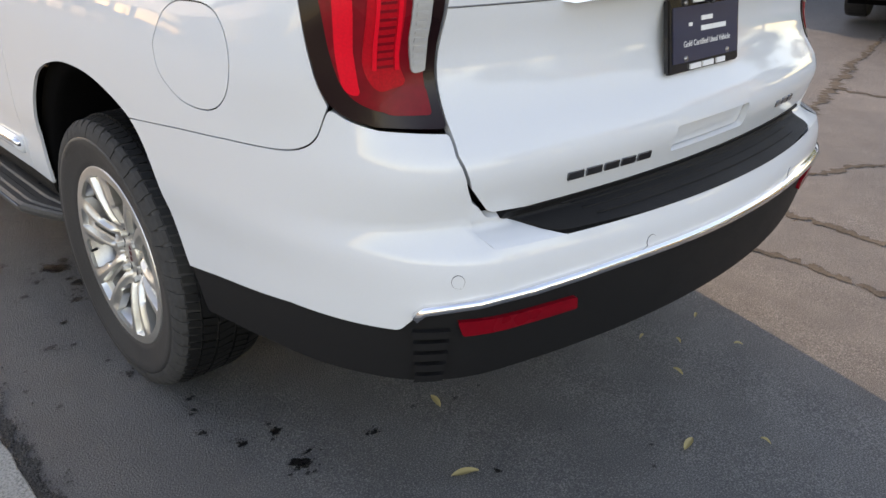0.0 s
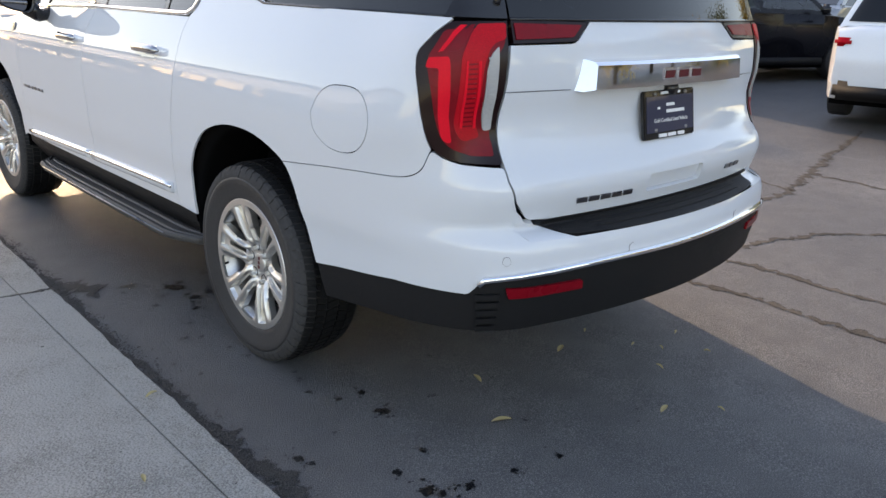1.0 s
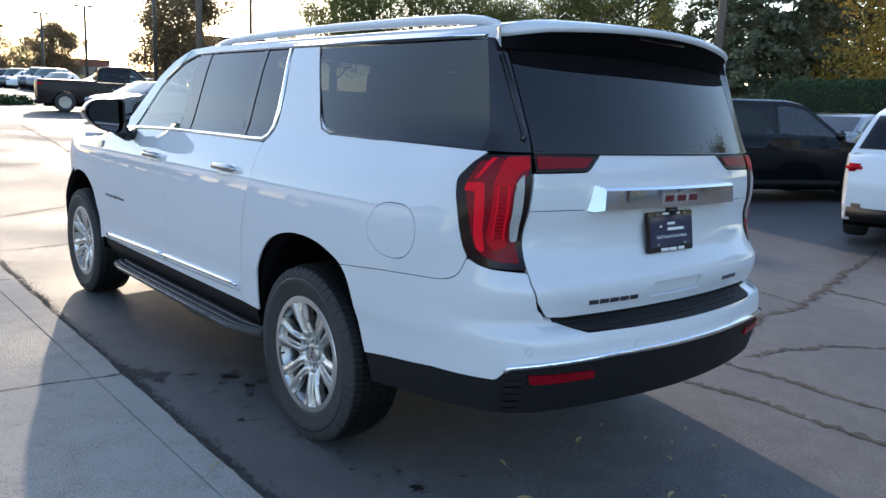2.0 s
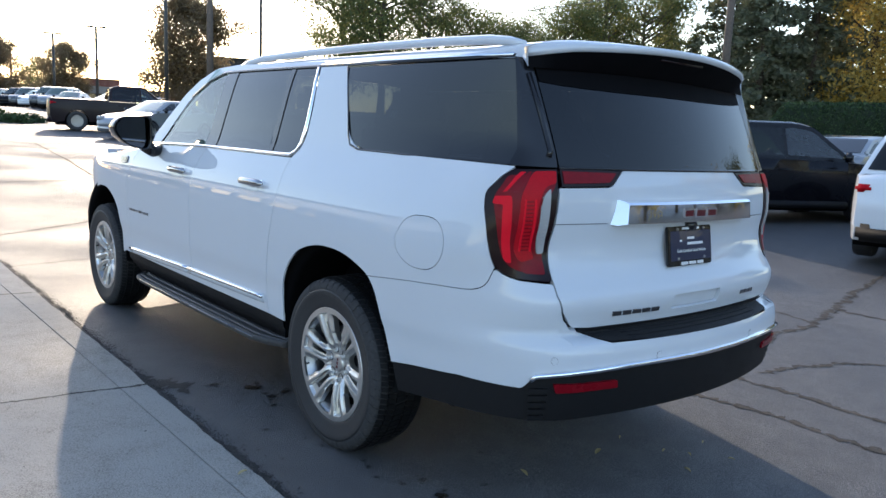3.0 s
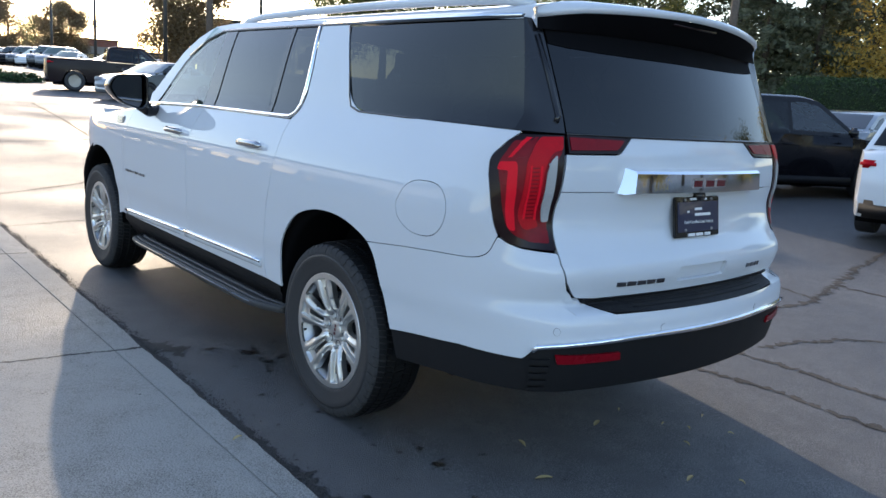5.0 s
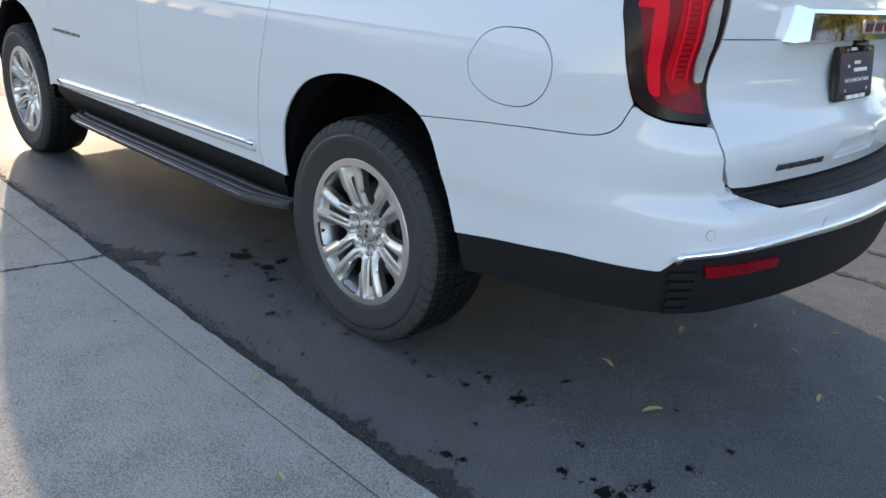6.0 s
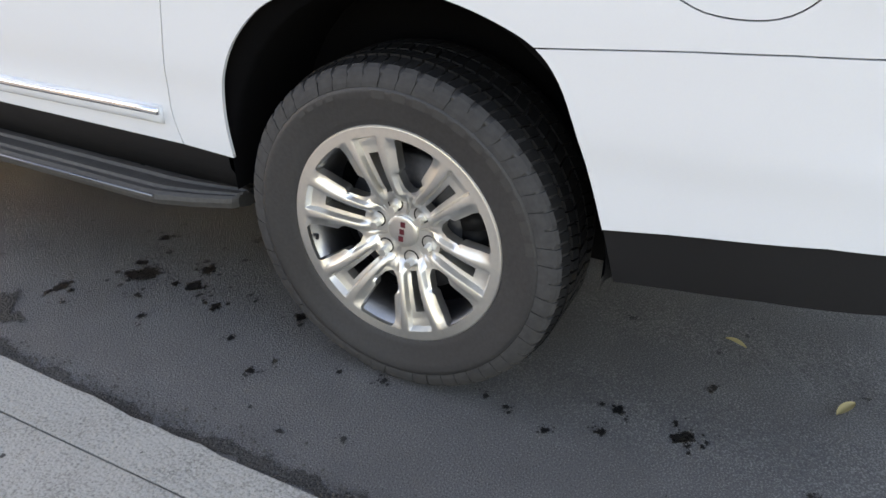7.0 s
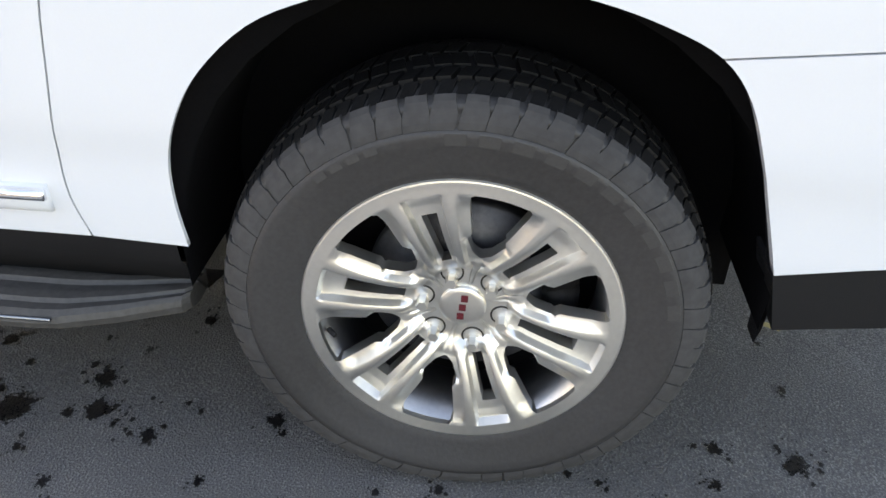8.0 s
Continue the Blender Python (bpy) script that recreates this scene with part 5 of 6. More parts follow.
def slab(x0, x1, y0, y1, ragged):
    """A concrete slab with worn edges; its joints lie a little askew."""
    skew = lambda x: -.19 * (x - WALK_X) * .7
    xs, ys = [x0 + (x1 - x0) * k / 6 for k in range(7)], [y0 + (y1 - y0) * k / 40 for k in range(41)]
    bm, grid = bmesh.new(), {}
    top = .013
    for i, x in enumerate(xs):
        for j, y in enumerate(ys):
            xx = x + (noise.noise((y * 9, 3, 1)) * .009 + noise.noise((y * 31, 7, 1)) * .006 + noise.noise((y * 2, 1, 1)) * .010 + .013 * y if ragged and i == 6 else 0)
            yy = y + skew(x) + (noise.noise((x * 14, y, 5)) * .006 if j in (0, 40) else 0)
            grid[i, j] = bm.verts.new((xx, yy, ground_z(xx, yy) + top))
    for i in range(6):
        for j in range(40):
            bm.faces.new((grid[i, j], grid[i + 1, j], grid[i + 1, j + 1], grid[i, j + 1]))
    rim = [grid[i, 0] for i in range(7)] + [grid[6, j] for j in range(1, 41)] + [grid[i, 40] for i in range(5, -1, -1)] + [grid[0, j] for j in range(39, 0, -1)]
    c = Vector(((x0 + x1) / 2, (y0 + y1) / 2, 0))
    a_ring, b_ring = [], []
    for v in rim:
        d = Vector((1 if v.co.x > c.x else -1, 1 if v.co.y > c.y else -1, 0))
        on_x, on_y = v in (grid[0, 0],) or abs(v.co.x - x0) < .02 or (ragged and v.co.x > x1 - .3 + .1 * (x1 - x0)) or abs(v.co.x - x1) < .025, abs(v.co.y - y0 - skew(v.co.x)) < .02 or abs(v.co.y - y1 - skew(v.co.x)) < .02
        out = Vector((d.x if on_x else 0, d.y if on_y else 0, 0))
        a_ring.append(bm.verts.new(v.co + out * .003 + Vector((0, 0, -.003))))
        b_ring.append(bm.verts.new(v.co + out * .004 + Vector((0, 0, -.03))))
    for r0, r1 in ((rim, a_ring), (a_ring, b_ring)):
        for k in range(len(rim)):
            bm.faces.new((r0[k], r0[(k + 1) % len(rim)], r1[(k + 1) % len(rim)], r1[k]))
    return bm


for y0, y1 in zip(JOINTS, JOINTS[1:]):
    for x0, x1, rag in ((GROOVE_X + .0050, WALK_X, True), (-3.9, GROOVE_X - .0050, False), (-6.4, -3.91, False), (-8.95, -6.41, False)):
        part("slab", slab(x0, x1, y0 + .006, y1 - .006, rag), CONCRETE, pavement, smooth=False)

bm = bmesh.new()
ribbon(bm, [(-1.50, -9), (-1.44, -3), (-1.41, -1.6), (-1.385, -.75), (-1.39, -.1), (-1.395, .6), (-1.375, 1.25), (-1.375, 2.2), (-1.345, 4.0), (-1.32, 6), (-1.2, 15)],
       [.03, .045, .075, .085, .045, .03, .065, .035, .05, .035, .035], .0035, .25, .03)
ribbon(bm, [(-1.46, 1.31), (-1.36, 1.27), (-1.29, 1.18), (-1.26, 1.05)], [.05, .12, .09, .02], .0045, .4, .02)
setting("crumbled_edge", bm, RUBBLE, "crumbled dark asphalt edge along the walk", "asphalt edge")
bm = bmesh.new()
for y0, xs in ((1.30, (-1.40, -3.9)), (4.05, (-1.40, -3.9))):
    ribbon(bm, [(x, y0 - .19 * (x - WALK_X) * .7) for x in (xs[0], -1.8, -2.4, -3.0, xs[1])], [.026, .018, .016, .016, .016], .0142, .3, .03)
setting("joint_dirt", bm, RUBBLE, "dark dirt in the joints of the walk", "joint")

cracks = [([(1.05, 1.2), (1.28, -.2), (1.33, -1.1), (1.30, -2.2), (1.42, -3.6), (1.35, -5.5)], [.03, .05, .06, .05, .05, .04]),
          ([(1.85, 2.6), (1.90, .6), (1.86, -.6), (1.83, -1.5), (1.95, -3.0)], [.02, .05, .06, .05, .03]),
          ([(2.3, -.35), (3.3, 0), (3.8, -.05), (4.9, .2), (6.0, .45), (7.6, .74)], [.03, .06, .07, .09, .07, .04]),
          ([(4.9, .2), (4.75, -.6), (4.3, -1.4)], [.07, .05, .03]), ([(4.0, -.05), (4.4, 1.2), (5.3, 2.4)], [.05, .04, .03]),
          ([(2.1, -.5), (2.9, -.75), (3.6, -1.3), (4.4, -2.6)], [.04, .05, .04, .03]),
          ([(-1.3, 7.2), (0.2, 8.2), (2.5, 8.8), (4.0, 10.2), (7.0, 11.5)], [.03, .05, .05, .05, .04]),
          ([(-1.2, 12.5), (1.5, 13.2), (3.2, 15.0), (7.5, 17.2)], [.05, .06, .06, .05]), ([(1.8, 13.4), (2.4, 18), (3.0, 24)], [.05, .06, .06]),
          ([(-1.3, 5.4), (.4, 5.7), (2.0, 6.4)], [.02, .035, .03]), ([(0.2, 8.2), (0.5, 6.6), (0.3, 5.6)], [.03, .03, .02]),
          ([(-.2, 24), (4.0, 21), (9.0, 19.5)], [.06, .08, .07])]
bm = bmesh.new()
for pts, ws in cracks:
    ribbon(bm, pts, [w * .85 for w in ws], .0035, .5, .03)
setting("asphalt_cracks", bm, CRACK_FILL, "brown dirt-filled cracks across the asphalt", "cracks")

spots = [(-.906, .938, .07), (-.80, .795, .045), (-.893, .77, .04), (-.95, .633, .035), (-.877, .38, .03), (-.914, .36, .012), (-.845, -.535, .026), (-.863, -.695, .04), (-.946, -.228, .02), (-1.018, .025, .02),
         (-.576, .633, .03), (-.568, .785, .025), (-.693, .737, .016), (-1.087, .784, .02), (-1.054, .489, .015), (-.936, -.52, .02), (-1.068, -1.02, .028), (-.942, -1.223, .03), (-1.06, -1.158, .045),
         (-1.04, -1.2, .03), (-.774, -1.261, .02), (-.873, -.683, .03), (-.926, -.99, .014), (-.998, -.4, .02), (-.591, -1.299, .018), (-.931, .976, .05), (-1.09, 1.11, .045), (-1.14, .35, .02), (-1.08, .318, .018),
         (-1.266, -.755, .03), (-1.248, -.806, .022), (-1.01, .88, .02), (-.70, 1.07, .03), (-.52, .722, .02), (-.91, .825, .02), (-.88, .732, .018)]


def splash(bm, drops, x, y, r, up=.0022):
    """A dark drip with droplets thrown out round it."""
    st, far = rng.uniform(0, 6), rng.uniform(0, 6.28)
    for sub in range(1 + int(r > .010) * rng.randint(5, 12)):
        into = drops if sub else bm
        rim = into.verts.layers.float.get("rim") or into.verts.layers.float.new("rim")
        away, way = abs(rng.gauss(0, 1)), far + rng.gauss(0, 1.3)
        cx, cy, rr = (x, y, r * .85) if sub == 0 else (x + math.cos(way) * r * (.7 + .8 * away), y + math.sin(way) * r * (.7 + .8 * away), r * rng.uniform(.06, .40) / (1 + .4 * away))
        n, mid = 24, into.verts.new((cx, cy, ground_z(cx, cy) + up + .0001 * (sub > 0)))
        ring = []
        for k in range(n):
            a = 2 * math.pi * k / n
            q = rr * (1 + .7 * noise.noise((math.cos(a) * 2.4 + st, math.sin(a) * 2.4 + sub, st)))
            ring.append(into.verts.new((cx + q * math.cos(a) * 1.25, cy + q * math.sin(a) * 1.1, mid.co.z)))
            ring[-1][rim] = 1.0
        for k in range(n):
            into.faces.new((mid, ring[k], ring[(k + 1) % n]))


drops = bmesh.new()
for x, y, r in spots:
    bm = bmesh.new()
    splash(bm, drops, x, y, r)
    tagged(part("wet_spot", bm, WET, None, "dark wet drip on the grey asphalt", False), category="wet spot", group="wet spots")
for k in range(70):
    splash(drops, drops, rng.uniform(-1.3, -.1), rng.uniform(-1.6, 1.6), rng.uniform(.004, .014))
tagged(part("drips", drops, WET, None, "small dark drips scattered on the asphalt", False), category="drips", kind="stuff")

pits = bmesh.new()
for k in range(150):
    splash(pits, pits, rng.uniform(-3.4, -1.47), rng.uniform(-2.2, 4.2), rng.choice((.003, .004, .005, .007, .0095)), .0142)
tagged(part("pits", pits, PIT, None, "small dark pits and specks in the concrete walk", False), category="pits", kind="stuff")

# loose grit by the walk's edge: small faceted stones
vs, fs = [], []
for k in range(2600):
    y = rng.uniform(-2.6, 5.5)
    x = -1.392 + .013 * y + abs(rng.gauss(0, .030 + .03 * max(0, noise.noise((y * 2.2, 4, 2))))) - .008
    q, st = rng.uniform(.0018, .0058), rng.uniform(0, 6.28)
    b = len(vs)
    for ax, ay, az in ((1, 0, 0), (0, 1, 0), (-1, 0, 0), (0, -1, 0), (0, 0, 1), (0, 0, -1)):
        m = q * rng.uniform(.6, 1.3)
        vs.append((x + m * (ax * math.cos(st) - ay * math.sin(st)), y + m * (ax * math.sin(st) + ay * math.cos(st)), ground_z(x, y) + .003 + q * .5 + m * az * .7))
    fs += [(b + a, b + (a + 1) % 4, b + 4) for a in range(4)] + [(b + (a + 1) % 4, b + a, b + 5) for a in range(4)]
me = bpy.data.meshes.new("grit")
me.from_pydata(vs, [], fs)
me.materials.append(GRIT)
tagged(new("grit", me), "loose dark grit along the edge of the walk", "grit", kind="stuff")


def leaf(x, y, size, turn, z=.004):
    bm = bmesh.new()
    rows = []
    for k in range(8):
        s = k / 7
        w = size * .16 * math.sin(math.pi * min(1, s * 1.02)) ** .7 + .0006
        lift = .004 * math.sin(s * 3) + .003 * s
        rows.append([bm.verts.new((size * (s - .5), w * c, .001 + lift * (1 + .5 * abs(c)) +   .003 * abs(c))) for c in (-1, -.5, 0, .5, 1)])
    for r0, r1 in zip(rows, rows[1:]):
        for k in range(4):
            bm.faces.new((r0[k], r0[k + 1], r1[k + 1], r1[k]))
    ob = part("fallen_leaf", bm, FALLEN, None, "small dry yellowish leaf lying on the ground")
    tagged(ob, category="leaf", group="fallen leaves")
    ob.matrix_world = pose(x, y, z + ground_z(x, y), 0, 0, turn)


for x, y, s, a in ((.058, -.774, .07, 20), (-.423, -.742, .06, 75), (-.583, -1.023, .075, -30), (-.05, -1.36, .06, 10), (-.15, -2.3, .06, 50), (.35, -.95, .03, 10), (.42, -1.05, .03, 60), (.25, -1.15, .04, 80), (.55, -1.2, .03, 130), (.62, -1.0, .03, 20), (.30, -.72, .03, 35), (.12, -1.5, .03, 90)):
    leaf(x, y, s, a)
for x, y, s, a in ((-1.468, -.07, .05, 15), (-1.70, -.56, .04, 80), (-2.3, .55, .03, 10)):
    leaf(x, y, s, a, .0165)


# ---- the distance ----
EYE_X, EYE_Y = -2.88, -2.99


def spot(az, d, up=0.0):
    x, y = EYE_X + d * math.sin(radians(az)), EYE_Y + d * math.cos(radians(az))
    return x, y, ground_z(x, y) + up


def bank(d):
    """Height of the lawn's bank over the lot, by distance."""
    return max(0.0, min(1.05, (d - 33.4) * .16))


# lawn behind the lot on a low bank
bm, rows = bmesh.new(), []
for d in (33.2, 33.6, 35, 37, 39, 41, 46, 60, 90):
    row = []
    for k in range(41):
        x, y, z = spot(28 + 2.0 * k, d)
        row.append(bm.verts.new((x, y, z + .01 + bank(d) + .05 * noise.noise((x * .3, y * .3, 0)))))
    rows.append(row)
for r0, r1 in zip(rows, rows[1:]):
    for k in range(40):
        bm.faces.new((r0[k], r0[k + 1], r1[k + 1], r1[k]))
setting("lawn", bm, GRASS, "mown green lawn on a low bank", "lawn")


def leaf_mesh(name, centres, size, mat, parent, seed, flat=0.0):
    """Many small leaf faces at the given places, in one mesh."""
    r = np.random.RandomState(seed)
    n = len(centres)
    c = np.asarray(centres)
    a = r.normal(size=(n, 3))
    a[:, 2] *= 1 - flat
    a /= np.linalg.norm(a, axis=1)[:, None]
    b = np.cross(a, r.normal(size=(n, 3)))
    b /= np.linalg.norm(b, axis=1)[:, None]
    s = size * r.uniform(.6, 1.4, (n, 1))
    vs = np.stack([c - a * s * .6, c - b * s * .32, c + a * s * .6, c + b * s * .32], 1).reshape(-1, 3)
    me = bpy.data.meshes.new(name)
    me.from_pydata(vs.tolist(), [], np.arange(4 * n).reshape(-1, 4).tolist())
    me.materials.append(mat)
    ob = new(name, me)
    ob.parent = parent
    return ob


def broadleaf(label, h, w, mat, seed, leaves=2600, size=.22, bare=.22):
    """A tree with a tapered trunk, forked limbs and clumps of leaves with gaps between."""
    r = random.Random(seed)
    ob = tagged(new("tree"), label, "tree", "trees")
    bm = bmesh.new()
    tube(bm, [(0, 0, -.3), (.05, 0, h * .15), (-.05, .05, h * .35), (.05, 0, h * .6), (0, .05, h * .85)], [h * .026, h * .02, h * .016, h * .010, h * .004], 8)
    part("trunk", bm, BARK, ob)
    bm, tips = bmesh.new(), []
    for k in range(40):
        z0 = h * r.uniform(bare * .8, .8)
        a, t = r.uniform(0, 6.28), (z0 / h - bare) / (1 - bare)
        reach = w * .5 * (max(.15, math.sin(math.pi * min(.97, max(.12, .18 + t * .8)))) ** .7) * r.uniform(.6, 1.08)
        end = Vector((math.cos(a) * reach, math.sin(a) * reach, z0 + h * r.uniform(.05, .2)))
        mid = Vector((end.x * .45, end.y * .45, z0 + (end.z - z0) * .35))
        tube(bm, [(0, 0, z0), mid, end], [h * .008, h * .005, h * .0015], 5, False)
        tips += [end, mid * .4 + end * .6, end + Vector((r.gauss(0, .12) * w, r.gauss(0, .12) * w, r.gauss(0, .04) * h))]
    tips += [Vector((r.gauss(0, .1) * w, r.gauss(0, .1) * w, h * r.uniform(.8, .98))) for _ in range(8)]
    part("limb_work", bm, BARK, ob)
    nr = np.random.RandomState(seed)
    pick = nr.randint(0, len(tips), leaves)
    c = np.array([tuple(t) for t in tips])[pick] + nr.normal(size=(leaves, 3)) * (w * .095, w * .095, w * .075)
    leaf_mesh("crown", c, size, mat, ob, seed)
    return ob


def conifer(label, h, w, seed, leaves=13000):
    """A spruce: whorls of drooping branches hung with needles."""
    r = random.Random(seed)
    ob = tagged(new("conifer"), label, "tree", "conifers")
    bm = bmesh.new()
    tube(bm, [(0, 0, -.3), (0, 0, h * .5), (.03, 0, h)], [h * .018, h * .011, .02], 8)
    part("trunk", bm, BARK, ob)
    bm, c = bmesh.new(), []
    n = 150
    for k in range(n):
        t = (k + r.random()) / n
        z0, a = h * (.05 + .93 * t), r.uniform(0, 6.28)
        reach = w * .5 * (1 - t) ** .75 * r.uniform(.65, 1.1) + .12
        end = Vector((math.cos(a) * reach, math.sin(a) * reach, z0 - reach * r.uniform(.05, .35)))
        tube(bm, [(0, 0, z0), end], [.03, .008], 4, False)
        m = int(leaves / n * (.35 + 1.3 * (1 - t)))
        for _ in range(m):
            s = r.uniform(.15, 1.05)
            c.append((end.x * s + r.gauss(0, .16), end.y * s + r.gauss(0, .16), z0 + (end.z - z0) * s + r.gauss(-.05, .11)))
    part("branch_work", bm, BARK, ob)
    leaf_mesh("needles", c, .24, NEEDLES, ob, seed, .5)
    return ob


oak = broadleaf("green deciduous tree turning yellow, open crown", 10.5, 6.2, LEAF_GREEN, 3, 24000, .14)
birch = broadleaf("tall thin-leaved green tree with gaps in its crown", 11.5, 5.4, LEAF_GREEN, 8, 18000, .14, .12)
rust = broadleaf("rust-brown autumn tree with a dense crown", 9.2, 5.6, LEAF_RUST, 5, 42000, .17, .06)
gold = broadleaf("golden yellow autumn tree", 10.5, 5.6, LEAF_GOLD, 13, 18000, .17, .04)
spruce = conifer("dark green spruce with drooping branches", 11.5, 7.0, 21)
rust.matrix_world = pose(*spot(22.2, 66), 0, 0, 40)
oak.matrix_world = pose(*spot(35.2, 47, .8), 0, 0, 10)
birch.matrix_world = pose(*spot(32.4, 50, .6), 0, 0, 200)
gold.matrix_world = pose(*spot(68.0, 47, .9), 0, 0, 0)
spruce.matrix_world = pose(*spot(61.5, 46, .9), 0, 0, 0)
for ob, az, d, turn, s, up in ((birch, 38.6, 46, 80, .74, .6), (oak, 41.6, 48, 130, .70, .6), (oak, 43.8, 50, 30, .66, .6), (oak, 48.2, 45, 250, .70, .6), (oak, 46.4, 49, 120, .62, .6), (birch, 51.0, 47, 20, .78, .7), (oak, 53.6, 50, 300, .88, .6), (spruce, 57.0, 54, 60, .56, .6), (spruce, 55.2, 55, 160, .80, .6),
                               (spruce, 64.6, 47, 140, .98, .9), (spruce, 72.0, 47, 220, 1.0, .9), (spruce, 59.6, 50, 10, 1.1, .9), (spruce, 66.8, 53, 90, 1.15, .9), (gold, 71.0, 44, 120, .8, .9), (oak, 77, 45, 60, 1.0, .9), (spruce, 82, 44, 30, 1.0, .9), (gold, 88, 46, 200, 1.0, 0),
                               (rust, 14.2, 125, 90, 1.0, 0), (rust, 10.3, 110, 10, .9, 0), (oak, 12.6, 140, 30, .8, 0), (rust, 7.5, 100, 130, 1.0, 0), (oak, 26.5, 120, 45, .7, 0), (birch, 29.0, 110, 10, .8, 0),
                               (oak, 100, 39, 10, 1.0, 0), (gold, 112, 35, 70, 1.1, 0), (oak, 124, 40, 150, 1.1, 0), (birch, 137, 38, 30, 1.1, 0), (gold, 150, 105, 10, 1.0, 0), (oak, 163, 97, 200, 1.2, 0), (spruce, 176, 101, 0, 1.0, 0), (gold, 190, 105, 90, 1.1, 0), (oak, 205, 109, 300, 1.2, 0), (gold, 106, 32, 30, .9, 0), (oak, 118, 32, 210, .9, 0), (gold, 131, 34, 260, 1.0, 0), (oak, 144, 32, 100, .9, 0), (gold, 157, 88, 20, .9, 0), (oak, 170, 86, 160, 1.0, 0), (oak, 183, 88, 50, 1.0, 0), (spruce, 198, 88, 100, 1.0, 0), (gold, 212, 92, 10, 1.0, 0), (oak, 222, 92, 80, 1.1, 0)):
    k = copy_thing(ob, pose(*spot(az, d, up), 0, 0, turn))
    k.scale = (s, s, s)

# clipped hedge along the top of the bank, and a tall one round the lot behind
HEDGE_CORE = plain("hedge_inside", (0.012, 0.022, 0.008), 0.9, grain=8, vary=.5, bump=.8)


def hedge(az0, step, n, d0, base, tall, per, size, label, seed):
    nr = np.random.RandomState(seed)
    c, bm, rows = [], bmesh.new(), []
    for k in range(n):
        rise = min(1, k / 3 + .25)
        row = []
        for dd, zz in ((-.9, 0), (-.95, .7), (-.85, 1.25), (-.5, 1.48), (.5, 1.5), (.9, 1.2), (.95, 0)):
            x, y, z = spot(az0 + step * k, d0 + dd * (.6 + .4 * rise))
            row.append(bm.verts.new((x, y, z + base + zz * rise * tall + .06 * tall * noise.noise((x, y, zz)))))
        rows.append(row)
    for r0, r1 in zip(rows, rows[1:]):
        for k in range(6):
            bm.faces.new((r0[k], r0[k + 1], r1[k + 1], r1[k]))
    ob = tagged(part("hedge", bm, HEDGE_CORE, None, label), category="hedge", kind="stuff")
    for f in ob.data.polygons:
        p = [ob.data.vertices[i].co for i in f.vertices]
        for _ in range(per):
            a, b = nr.rand(2)
            q = (p[0] * (1 - a) + p[1] * a) * (1 - b) + (p[3] * (1 - a) + p[2] * a) * b
            c.append(tuple(q + Vector(nr.normal(size=3) * .04)))
    leaf_mesh("foliage", c, size, HEDGE, ob, seed)


hedge(62.2, .45, 43, 40.0, bank(40.0), 1.0, 90, .085, "dense clipped dark green hedge on the bank", 6)
hedge(100, 2.2, 60, 95.0, 0, 1.7, 20, .5, "dark hedge round the far side of the lot", 9)
nr = np.random.RandomState(2)

# low shrubs at the edge of the far lot
for az, d, s in ((10.2, 43, .7), (11.3, 42, .55), (12.2, 43, .5), (9.0, 44, .8)):
    shrub = tagged(new("shrub"), "low dark shrub at the edge of the lot", "shrub", "shrubs")
    shrub.matrix_world = pose(*spot(az, d), 0, 0, az * 30)
    q = nr.normal(size=(500, 3))
    q /= np.linalg.norm(q, axis=1)[:, None]
    q *= nr.uniform(.5, 1, (500, 1)) * np.array([1.4, 1.0, 1.0]) * s
    q[:, 2] = np.abs(q[:, 2]) * .9
    leaf_mesh("foliage", q, .16, HEDGE, shrub, int(az * 10))
    bm = bmesh.new()
    for k in range(6):
        tube(bm, [(0, 0, -.05), (math.cos(k) * s * .6, math.sin(k) * s * .5, s * .6)], [.02, .006], 5, False)
    part("stems", bm, BARK, shrub)


# ---- other cars ----
SIMPLE_PAINTS = {"black": plain("black_car_paint", (.005, .005, .007), .25, vary=.05, spec=.12, coat=.2), "white": plain("plain_white_car_paint", (.72, .73, .74), .35, coat=1.0, vary=.03),
                 "silver": plain("silver_car_paint", (.26, .27, .28), .35, metal=.4, coat=1.0, vary=.05), "grey": plain("grey_car_paint", (.11, .115, .12), .3, metal=.4, coat=1.0, vary=.05),
                 "maroon": plain("dark_maroon_car_paint", (.014, .007, .008), .4, spec=.2, coat=.1, vary=.05)}
